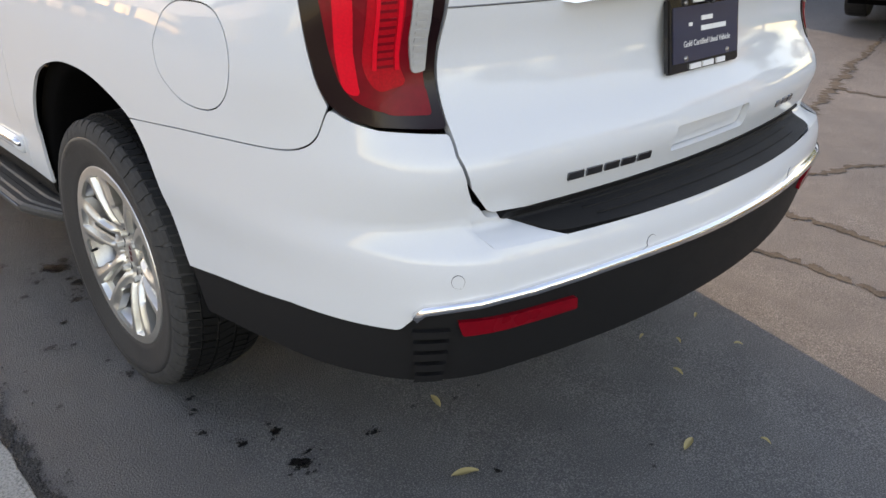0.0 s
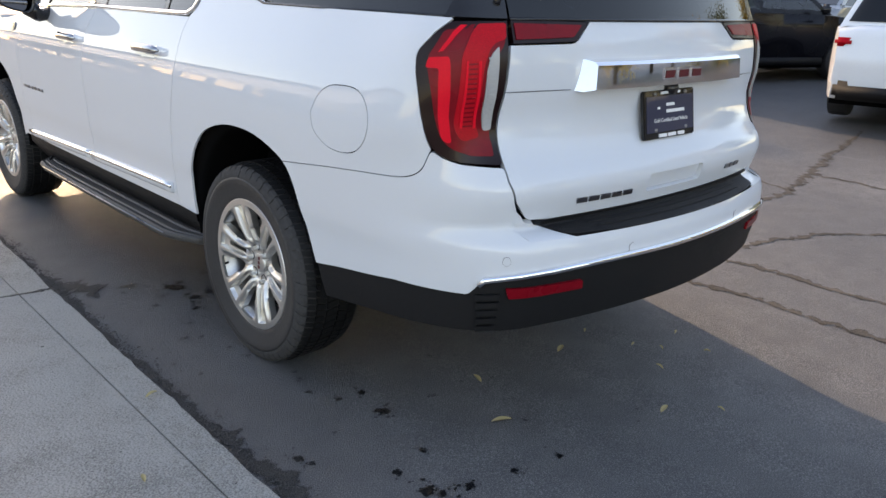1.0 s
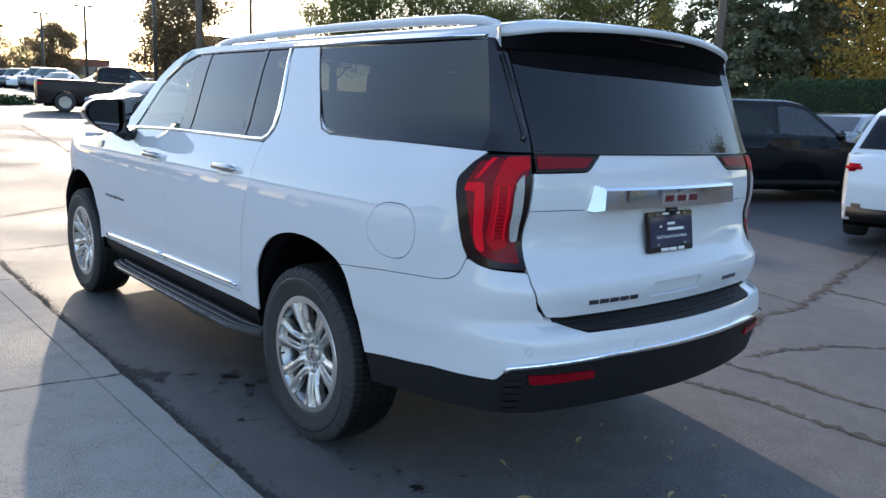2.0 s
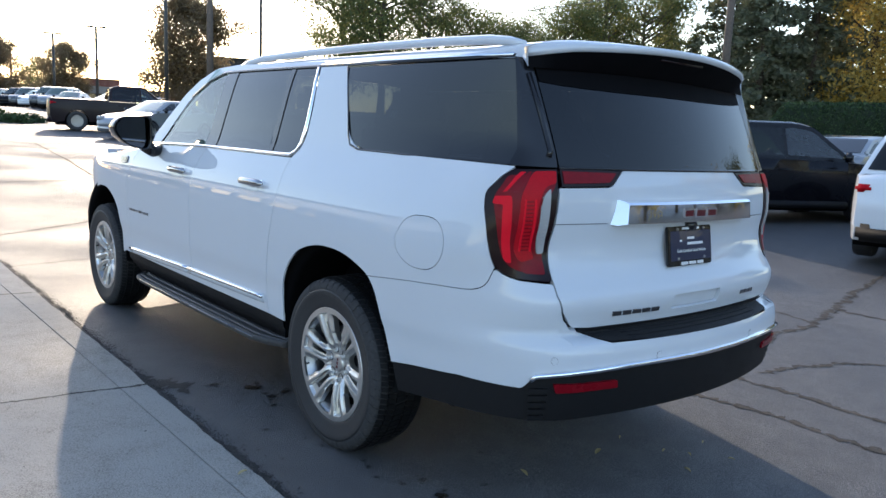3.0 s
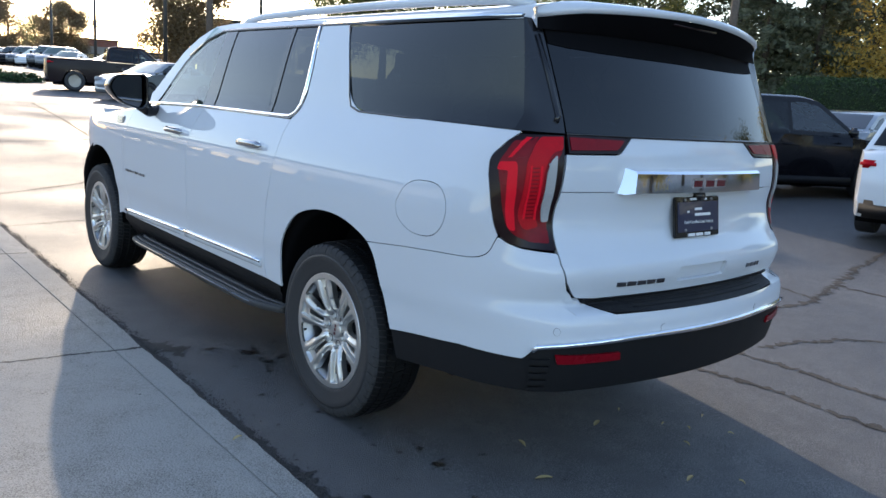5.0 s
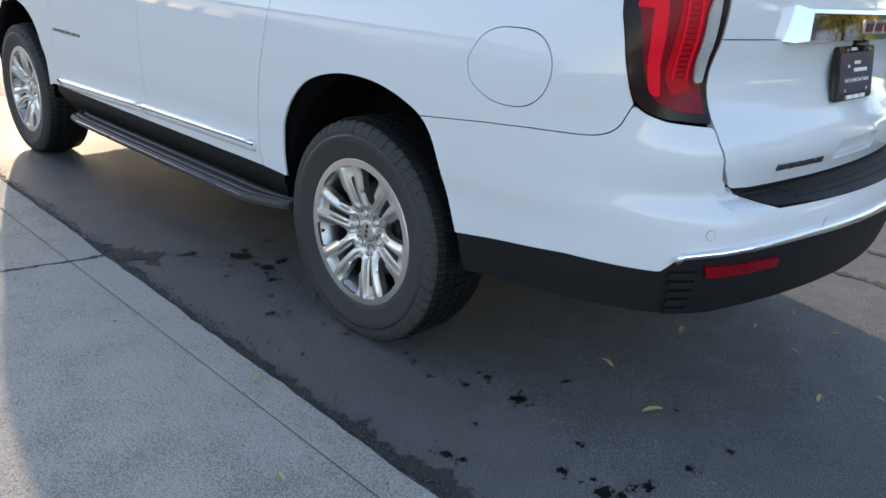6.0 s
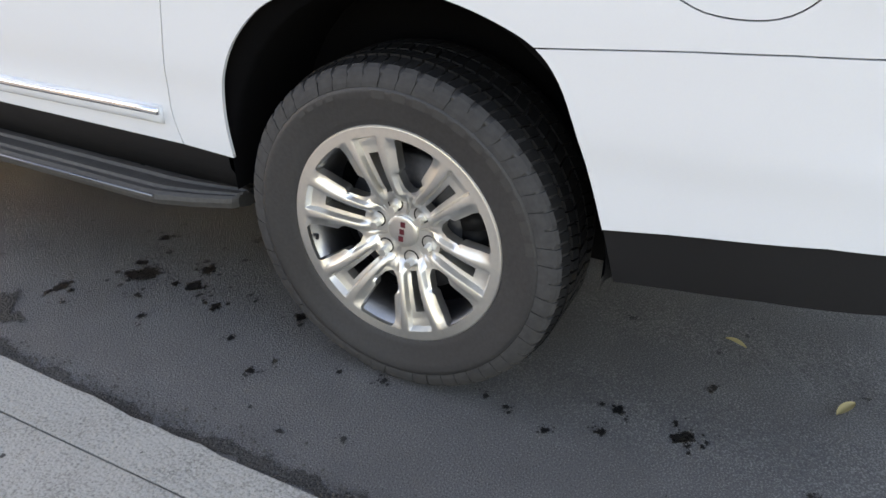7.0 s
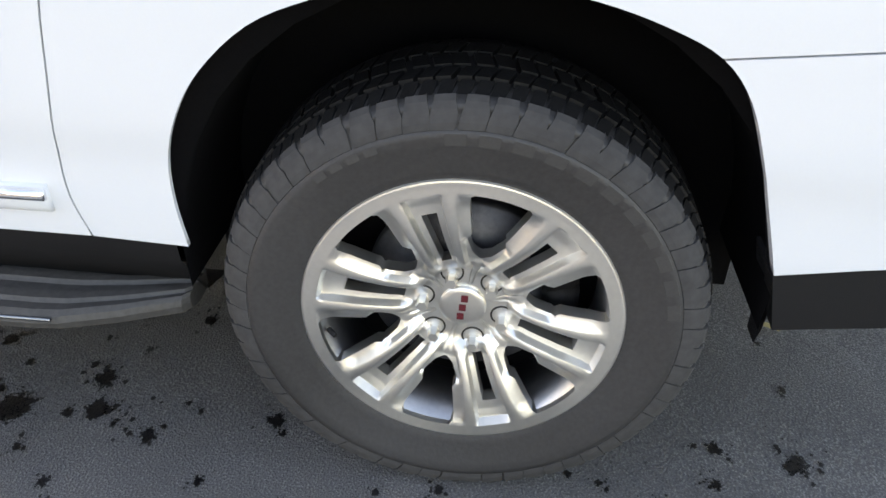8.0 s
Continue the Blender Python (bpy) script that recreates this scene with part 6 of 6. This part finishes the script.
# side shapes: body outline over the wheels, cabin outline, wheel places; lengths in metres, nose to +y
SHAPES = {"crossover": (4.75, 1.88, [(-2.36, .42), (-2.38, .75), (-2.30, 1.06), (-2.20, 1.12), (.95, 1.08), (1.9, 1.00), (2.25, .86), (2.36, .62), (2.33, .36), (2.2, .27)],
                        [(-2.24, 1.10), (-1.95, 1.58), (-1.55, 1.70), (.0, 1.72), (.35, 1.66), (1.15, 1.07)], (-1.40, 1.42), .35),
          "sedan": (4.85, 1.85, [(-2.40, .45), (-2.42, .80), (-2.30, 1.02), (-1.55, 1.06), (1.05, .98), (1.95, .86), (2.32, .72), (2.42, .52), (2.36, .32), (2.2, .22)],
                    [(-1.75, 1.04), (-1.05, 1.38), (-.55, 1.45), (.2, 1.43), (1.15, .97)], (-1.42, 1.40), .33),
          "pickup": (5.9, 2.02, [(-2.95, .60), (-2.96, 1.05), (-2.93, 1.30), (-.72, 1.31), (-.70, 1.25), (1.35, 1.24), (2.5, 1.16), (2.86, 1.05), (2.95, .70), (2.90, .42), (2.7, .36)],
                     [(-.74, 1.27), (-.60, 1.84), (-.30, 1.92), (.75, 1.92), (1.55, 1.24)], (-1.95, 1.85), .40)}
small_wheels = {}


def small_wheel(parent, x, y, r):
    """A plain road wheel with five spokes, its outer face to -x; a part of a smaller car."""
    if r not in small_wheels:
        tyre, rim = bmesh.new(), bmesh.new()
        lathe(tyre, [(0, r * .62), (-.015, r * .70), (-.02, r * .85), (-.01, r * .97), (.03, r), (.19, r), (.22, r * .95), (.22, r * .62)], 28)
        lathe(rim, [(0, r * .66), (-.004, r * .64), (.012, r * .60), (.06, r * .58), (.07, .02)], 28)
        for k in range(5):
            box(rim, -.004, .02, -.028, .028, .03, r * .62, pose(0, 0, 0, 72 * k, 0, 0))
        lathe(rim, [(-.006, .004), (-.006, .05), (.02, .06)], 16)
        meshes = []
        for nm, bm, mat in (("tyre", tyre, RUBBER), ("rim", rim, STEEL)):
            bmesh.ops.recalc_face_normals(bm, faces=bm.faces[:])
            me = bpy.data.meshes.new(nm)
            bm.to_mesh(me)
            bm.free()
            me.materials.append(mat)
            meshes.append(me)
        small_wheels[r] = meshes
    w = new("wheel", small_wheels[r][0])
    w.name = "wheel"
    w.parent = parent
    w.matrix_basis = pose(x, y, r, 0, 0, 0 if x < 0 else 180)
    rim = new("rim", small_wheels[r][1])
    rim.parent = w


def other_car(kind, paint, label, at, heading, group="", bed=False):
    """A smaller car of three kinds; heading: the compass way of its nose from +y, clockwise."""
    length, width, low, cab, axles, r = SHAPES[kind]
    car = tagged(new(kind if kind != "crossover" else "crossover_car"), label, "pickup" if kind == "pickup" else "car", group)
    car.matrix_world = pose(*at, 0, 0, -heading)
    hw = width / 2
    body = list(low)
    for ay in reversed(axles):                      # wheel arches along the bottom edge
        body += [(ay + (r + .07) * math.cos(a * math.pi / 10), r - .02 + (r + .07) * math.sin(a * math.pi / 10)) for a in range(0, 11)]
    body += [(-length / 2 + .1, .30)]

    def side(y, z):
        inset = .05 * ((z - .75) / .6) ** 2 + (.16 * max(0, (abs(y) - length * .36) / (length * .14)) ** 2)
        return hw - inset
    pts, tris, runs = filled(round_corners([(*p, .08) if i < len(low) else p for i, p in enumerate(body)]), (), .14)
    bm = bmesh.new()
    left, right = [bm.verts.new((-side(*p), *p)) for p in pts], [bm.verts.new((side(*p), *p)) for p in pts]
    for f in tris:
        bm.faces.new([left[i] for i in f])
        bm.faces.new([right[i] for i in reversed(f)])
    run = runs[0]
    for a, b in zip(run, run[1:] + run[:1]):
        if a != b:
            rows = []
            for i in (a, b):
                y, z = pts[i]
                bow = .10 * (1 if y > length * .42 else (-1 if y < -length * .42 else 0))
                rows.append([left[i], bm.verts.new((-hw * .6, y + bow * .7, z + .03 * (z > .9))), bm.verts.new((hw * .6, y + bow * .7, z + .03 * (z > .9))), right[i]])
            for k in range(3):
                bm.faces.new((rows[0][k], rows[1][k], rows[1][k + 1], rows[0][k + 1]))
    bmesh.ops.remove_doubles(bm, verts=bm.verts[:], dist=.0005)
    crease(bm, .6)
    part("body", bm, paint, car)
    # cabin: glass sides under a painted roof
    top = [p for p in cab]
    z_belt = min(p[1] for p in cab)
    z_top = max(p[1] for p in cab)
    cabx = lambda z, k=0.0: hw - .10 - .22 * (z - z_belt) / (z_top - z_belt) - k
    bm = bmesh.new()
    rows = [[bm.verts.new((s * cabx(z), y, z + (.03 if abs(s) < 1 else 0))) for s in (-1, -.9, 0, .9, 1)] for y, z in round_corners([(*p, .15) for p in top], False)]
    for r0, r1 in zip(rows, rows[1:]):
        for k in range(4):
            bm.faces.new((r0[k], r0[k + 1], r1[k + 1], r1[k]))
    roof = part("cabin", bm, paint, car)
    glass_sides = round_corners([(*p, .10) for p in top])
    for s in (-1, 1):
        c = (sum(p[0] for p in top) / len(top), (z_belt + z_top) / 2)
        panes = shrunk(glass_sides, .07)
        ys = [p[0] for p in panes]
        cuts = [min(ys) - 1, min(ys) + (max(ys) - min(ys)) * (.32 if kind != "pickup" else .02), min(ys) + (max(ys) - min(ys)) * .58, max(ys) + 1]
        holes = []
        for a, b in zip(cuts, cuts[1:]):
            q = [(min(max(y, a + .03), b - .03), z) for y, z in panes]
            q = [p for i, p in enumerate(q) if math.dist(p, q[i - 1]) > 1e-4]
            if len(q) < 3 or max(p[0] for p in q) - min(p[0] for p in q) < .08:
                continue
            holes.append(q)
            bm = bmesh.new()
            vs = [bm.verts.new((s * (cabx(z) - .002), y, z)) for y, z in q]
            bm.faces.new(vs if s > 0 else vs[::-1])
            part("window", bm, FAR_GLASS if a > cuts[1] else TINTED_GLASS, car, smooth=False)
        pts, tris, runs = filled(glass_sides, [shrunk(q, .004) for q in holes], .25)
        bm = bmesh.new()
        vs = [bm.verts.new((s * cabx(z), y, z)) for y, z in pts]
        for f in tris:
            bm.faces.new([vs[i] for i in f])
        part("cabin_side", bm, paint, car, smooth=False)
        bm = bmesh.new()
        box(bm, s * (hw + .10) - .09, s * (hw + .10) + .09, top[-1][0] - .42, top[-1][0] - .30, z_belt + .02, z_belt + .19, bevel=.04)
        part("door_mirror", bm, GLOSS_BLACK, car)
        for dy in ((-.35, .75) if kind != "pickup" else (.05,)):
            bm = bmesh.new()
            y0 = c[0] + dy - .45
            box(bm, s * side(y0, z_belt - .14) - .015, s * side(y0, z_belt - .14) + .03, y0 - .1, y0 + .1, z_belt - .155, z_belt - .125, bevel=.008)
            part("door_handle", bm, paint, car)
        bm = bmesh.new()
        y0 = -length / 2
        box(bm, s * (hw - .22) - .10, s * (hw - .22) + .115, y0 - .020, y0 + .26, z_belt - .165, z_belt - .065, bevel=.03)
        part("tail_light", bm, RED_BODY, car)
        bm = bmesh.new()
        box(bm, s * (hw - .26) - .16, s * (hw - .26) + .12, length / 2 - .30, length / 2 + .005, .62, .80, bevel=.04)
        part("headlight", bm, CLEAR, car)
    # front and rear glass on the slopes of the cabin
    for (p, q) in ((top[0], top[1]), (top[-1], top[-2])):
        bm = bmesh.new()
        d = Vector((q[0] - p[0], q[1] - p[1]))
        n = Vector((-d.y, d.x)).normalized() * (1 if p is top[0] else -1) * .012
        vs = [bm.verts.new((s * (cabx(z) - .08), y + n.x, z + n.y + .03)) for (y, z), s in (((p[0] + d.x * .1, p[1] + d.y * .1), -1), ((p[0] + d.x * .1, p[1] + d.y * .1), 1), ((p[0] + d.x * .95, p[1] + d.y * .95), 1), ((p[0] + d.x * .95, p[1] + d.y * .95), -1))]
        bm.faces.new(vs)
        part("rear_glass" if p is top[0] else "windscreen", bm, TINTED_GLASS if p is top[0] else FAR_GLASS, car, smooth=False)
    for y0, y1, z0, z1 in ((-length / 2 - .05, -length / 2 + .18, .30, .52), (length / 2 - .16, length / 2 + .07, .24, .46)):
        bm = bmesh.new()
        box(bm, -hw + .19, hw - .19, y0 - (.05 if y0 < 0 else 0), y1, z0, z1, bevel=.05)
        part("bumper", bm, PLASTIC if kind == "crossover" else paint, car)
    bm = bmesh.new()
    box(bm, -hw + .12, hw - .12, -length / 2 + .25, length / 2 - .25, .22, .5)
    part("underbody", bm, LINER, car, smooth=False)
    if kind == "crossover":
        for s in (-1, 1):
            bm = bmesh.new()
            box(bm, s * (hw - .02) - .025, s * (hw - .02) + .03, axles[0] + r + .08, axles[1] - r - .08, .27, .40, bevel=.02)
            part("sill", bm, PLASTIC, car)
    for ay in axles:
        for s in (-1, 1):
            small_wheel(car, s * (hw - .03), ay, r)
    return car


FAR_GLASS, TINTED_GLASS = glass("car_window_glass", (.50, .60, .54), .06), glass("tinted_car_glass", (.10, .11, .12), .03)
x, y = 10.9, 4.14
other_car("crossover", SIMPLE_PAINTS["black"], "black crossover parked nose away from the lane", (x, y, ground_z(x, y)), 115, "parked cars")
x, y = 9.75, .72
other_car("crossover", SIMPLE_PAINTS["white"], "white crossover parked with its rear to the lane", (x, y, ground_z(x, y)), 80, "parked cars")
other_car("sedan", SIMPLE_PAINTS["silver"], "light silver crossover-height car behind the parked pair", (15.8, 4.5, ground_z(15.8, 4.5) + .0), 92, "parked cars")
other_car("pickup", SIMPLE_PAINTS["maroon"], "dark pickup standing across the far lot", (8.5, 32.6, ground_z(8.5, 32.6)), 101, "parked cars")
other_car("sedan", SIMPLE_PAINTS["silver"], "light grey sedan facing the lane", (8.35, 27.7, ground_z(8.35, 27.7)), 245, "parked cars")
for k, c in enumerate(("grey", "silver", "grey", "white", "grey", "black", "silver", "grey", "grey")):
    az = 14.6 - .62 * k
    other_car("crossover" if k % 3 else "sedan", SIMPLE_PAINTS[c], f"{c} car in the row of parked cars", spot(az, 64 + 3.4 * k), 214 + 3 * (k % 2), "row of parked cars")
for k, c in enumerate(("white", "silver", "white")):
    other_car("sedan", SIMPLE_PAINTS[c], f"{c} car far off beyond the lot", spot(17.0 + 1.35 * k, 72 + 4 * k), 250, "far cars")


# ---- lamps, poles and wires ----
def street_lamp(at, h, r, turn, heads=2):
    ob = tagged(new("street_lamp"), "tall dark steel parking lot lamp with two flat heads" if heads == 2 else "tall slim dark steel lamp post", "street lamp", "lot lamps")
    ob.matrix_world = pose(*at, 0, 0, turn)
    bm = bmesh.new()
    tube(bm, [(0, 0, -.2), (0, 0, h)], [r, r * .75], 10)
    part("pole", bm, POLE_STEEL, ob)
    bm = bmesh.new()
    bmesh.ops.create_cone(bm, cap_ends=True, segments=16, radius1=.3, radius2=.28, depth=.7, matrix=Matrix.Translation((0, 0, .3)))
    part("base", bm, CONCRETE, ob)
    for s in (-1, 1)[:heads]:
        bm = bmesh.new()
        box(bm, min(s * .2, s * .95), max(s * .2, s * .95), -.2, .2, h - .12, h + .05, bevel=.05)
        tube(bm, [(0, 0, h - .03), (s * .3, 0, h - .03)], [.05, .05], 6)
        part("lamp_head", bm, POLE_STEEL, ob)


for az, d, h in ((13.55, 96, 8.1), (16.1, 86, 8.2), (11.1, 118, 8.0), (9.0, 105, 8.2)):
    street_lamp(spot(az, d), h, .16, -az)
street_lamp(spot(20.45, 41), 9.6, .10, -20)
street_lamp(spot(26.7, 43), 10.0, .10, -20)
tops = []
for az, d, h, r in ((23.3, 42, 10.5, .19), (37.8, 56, 11.0, .17), (59.2, 36, 10.8, .19), (86, 40, 10.5, .18), (5, 75, 10.5, .18)):
    ob = tagged(new("utility_pole"), "weathered wooden utility pole carrying wires", "utility pole", "utility poles")
    p = spot(az, d)
    ob.matrix_world = pose(*p, 0, 0, 40)
    bm = bmesh.new()
    tube(bm, [(0, 0, -.3), (0, 0, h)], [r, r * .72], 12)
    part("pole", bm, POLE_WOOD, ob)
    bm = bmesh.new()
    box(bm, -1.1, 1.1, -.06, .06, h - .75, h - .62)
    part("crossarm", bm, POLE_WOOD, ob, smooth=False)
    for s in (-1.0, -.35, .35, 1.0):
        bm = bmesh.new()
        tube(bm, [(s, 0, h - .62), (s, 0, h - .48)], [.04, .03], 8)
        part("insulator", bm, STEEL, ob)
    tops.append(Vector(p) + Vector((0, 0, h)))
order = [tops[4], tops[0], tops[1], tops[2], tops[3]]
for a, b in zip(order, order[1:]):
    for dz in (-.5, -2.2, -2.9):
        bm = bmesh.new()
        pts = [a.lerp(b, t / 12) + Vector((0, 0, dz - 1.2 * 4 * (t / 12) * (1 - t / 12) * .6)) for t in range(13)]
        tube(bm, pts, [.022] * 13, 5)
        tagged(part("overhead_wire", bm, POLE_STEEL, None, "thin dark overhead wire hung between poles"), category="wire", group="overhead wires")


# ---- buildings ----
def brick_material(name, a, b):
    m, t, p = node_mat(name)
    co, br = t.nodes.new("ShaderNodeTexCoord"), t.nodes.new("ShaderNodeTexBrick")
    br.inputs["Color1"].default_value, br.inputs["Color2"].default_value, br.inputs["Mortar"].default_value = (*a, 1), (*b, 1), (.3, .28, .26, 1)
    br.inputs["Scale"].default_value = 4.0
    t.links.new(co.outputs["Object"], br.inputs["Vector"])
    t.links.new(br.outputs[0], p.inputs["Base Color"])
    p.inputs["Roughness"].default_value = .9
    return m


STUCCO = plain("beige_stucco", (.40, .35, .27), .9, grain=40, vary=.08, bump=.3)
GREY_WALL = plain("grey_block_wall", (.17, .17, .17), .9, grain=30, vary=.10, bump=.3)
WHITE_PANEL = plain("white_metal_panel", (.70, .70, .68), .5, grain=20, vary=.05)
BRICK = brick_material("red_brick", (.26, .09, .06), (.20, .07, .05))
ROOFING = plain("dark_roofing", (.05, .045, .04), .85, grain=12, vary=.25, bump=.3)
SHOP_GLASS = plain("shop_window_glass", (.02, .024, .03), .05, coat=1.0, vary=.1)


def building(name, label, at, turn, w, depth, h, wall_mat, fascia, panes, pane_z=(.7, 2.6)):
    """A low shop: walls, a fascia, a flat roof with an overhang, and framed windows along the front (-y)."""
    ob = tagged(new(name), label, "building", "buildings")
    ob.matrix_world = pose(*at, 0, 0, turn)
    bm = bmesh.new()
    box(bm, -w / 2, w / 2, 0, depth, -.5, h)
    part("wall", bm, wall_mat, ob, smooth=False)
    bm = bmesh.new()
    box(bm, -w / 2 - .15, w / 2 + .15, -.12, depth + .12, h - .9, h + .05, bevel=.02)
    part("fascia", bm, fascia, ob, smooth=False)
    bm = bmesh.new()
    box(bm, -w / 2 - .3, w / 2 + .3, -.3, depth + .3, h + .05, h + .2, bevel=.02)
    part("roof", bm, ROOFING, ob, smooth=False)
    for k in range(panes):
        x0 = -w / 2 + w * (k + .12) / panes
        x1 = -w / 2 + w * (k + .88) / panes
        bm = bmesh.new()
        for a, b, c, d in ((x0, x1, pane_z[0] - .06, pane_z[0]), (x0, x1, pane_z[1], pane_z[1] + .06), (x0 - .06, x0, pane_z[0] - .06, pane_z[1] + .06), (x1, x1 + .06, pane_z[0] - .06, pane_z[1] + .06)):
            box(bm, a, b, -.06, .02, c, d)
        win = part("window", bm, POLE_STEEL, ob, smooth=False)
        bm = bmesh.new()
        box(bm, x0, x1, -.03, .0, pane_z[0], pane_z[1])
        part("pane", bm, SHOP_GLASS, win, smooth=False)
    return ob


building("shop", "red brick shop with a dark flat roof beyond the lot", spot(15.5, 128), -15, 8.5, 7, 4.6, BRICK, BRICK, 4)
building("shop", "long low grey building with a dark roof", spot(19.0, 140), -18, 16, 8, 3.6, WHITE_PANEL, ROOFING, 6)
building("shop", "grey-brown building with a dark overhanging roof", spot(25.6, 78), -20, 8.0, 8, 5.3, STUCCO, ROOFING, 3)
building("shop", "low dark building at the edge of the far lot", spot(10.5, 150), -10, 24, 8, 3.8, WHITE_PANEL, ROOFING, 6)
building("dealership", "long grey building with a white fascia beside the walk", (-8.95, 35, 0), 90, 58, 9, 3.3, GREY_WALL, WHITE_PANEL, 30, (.4, 2.7))
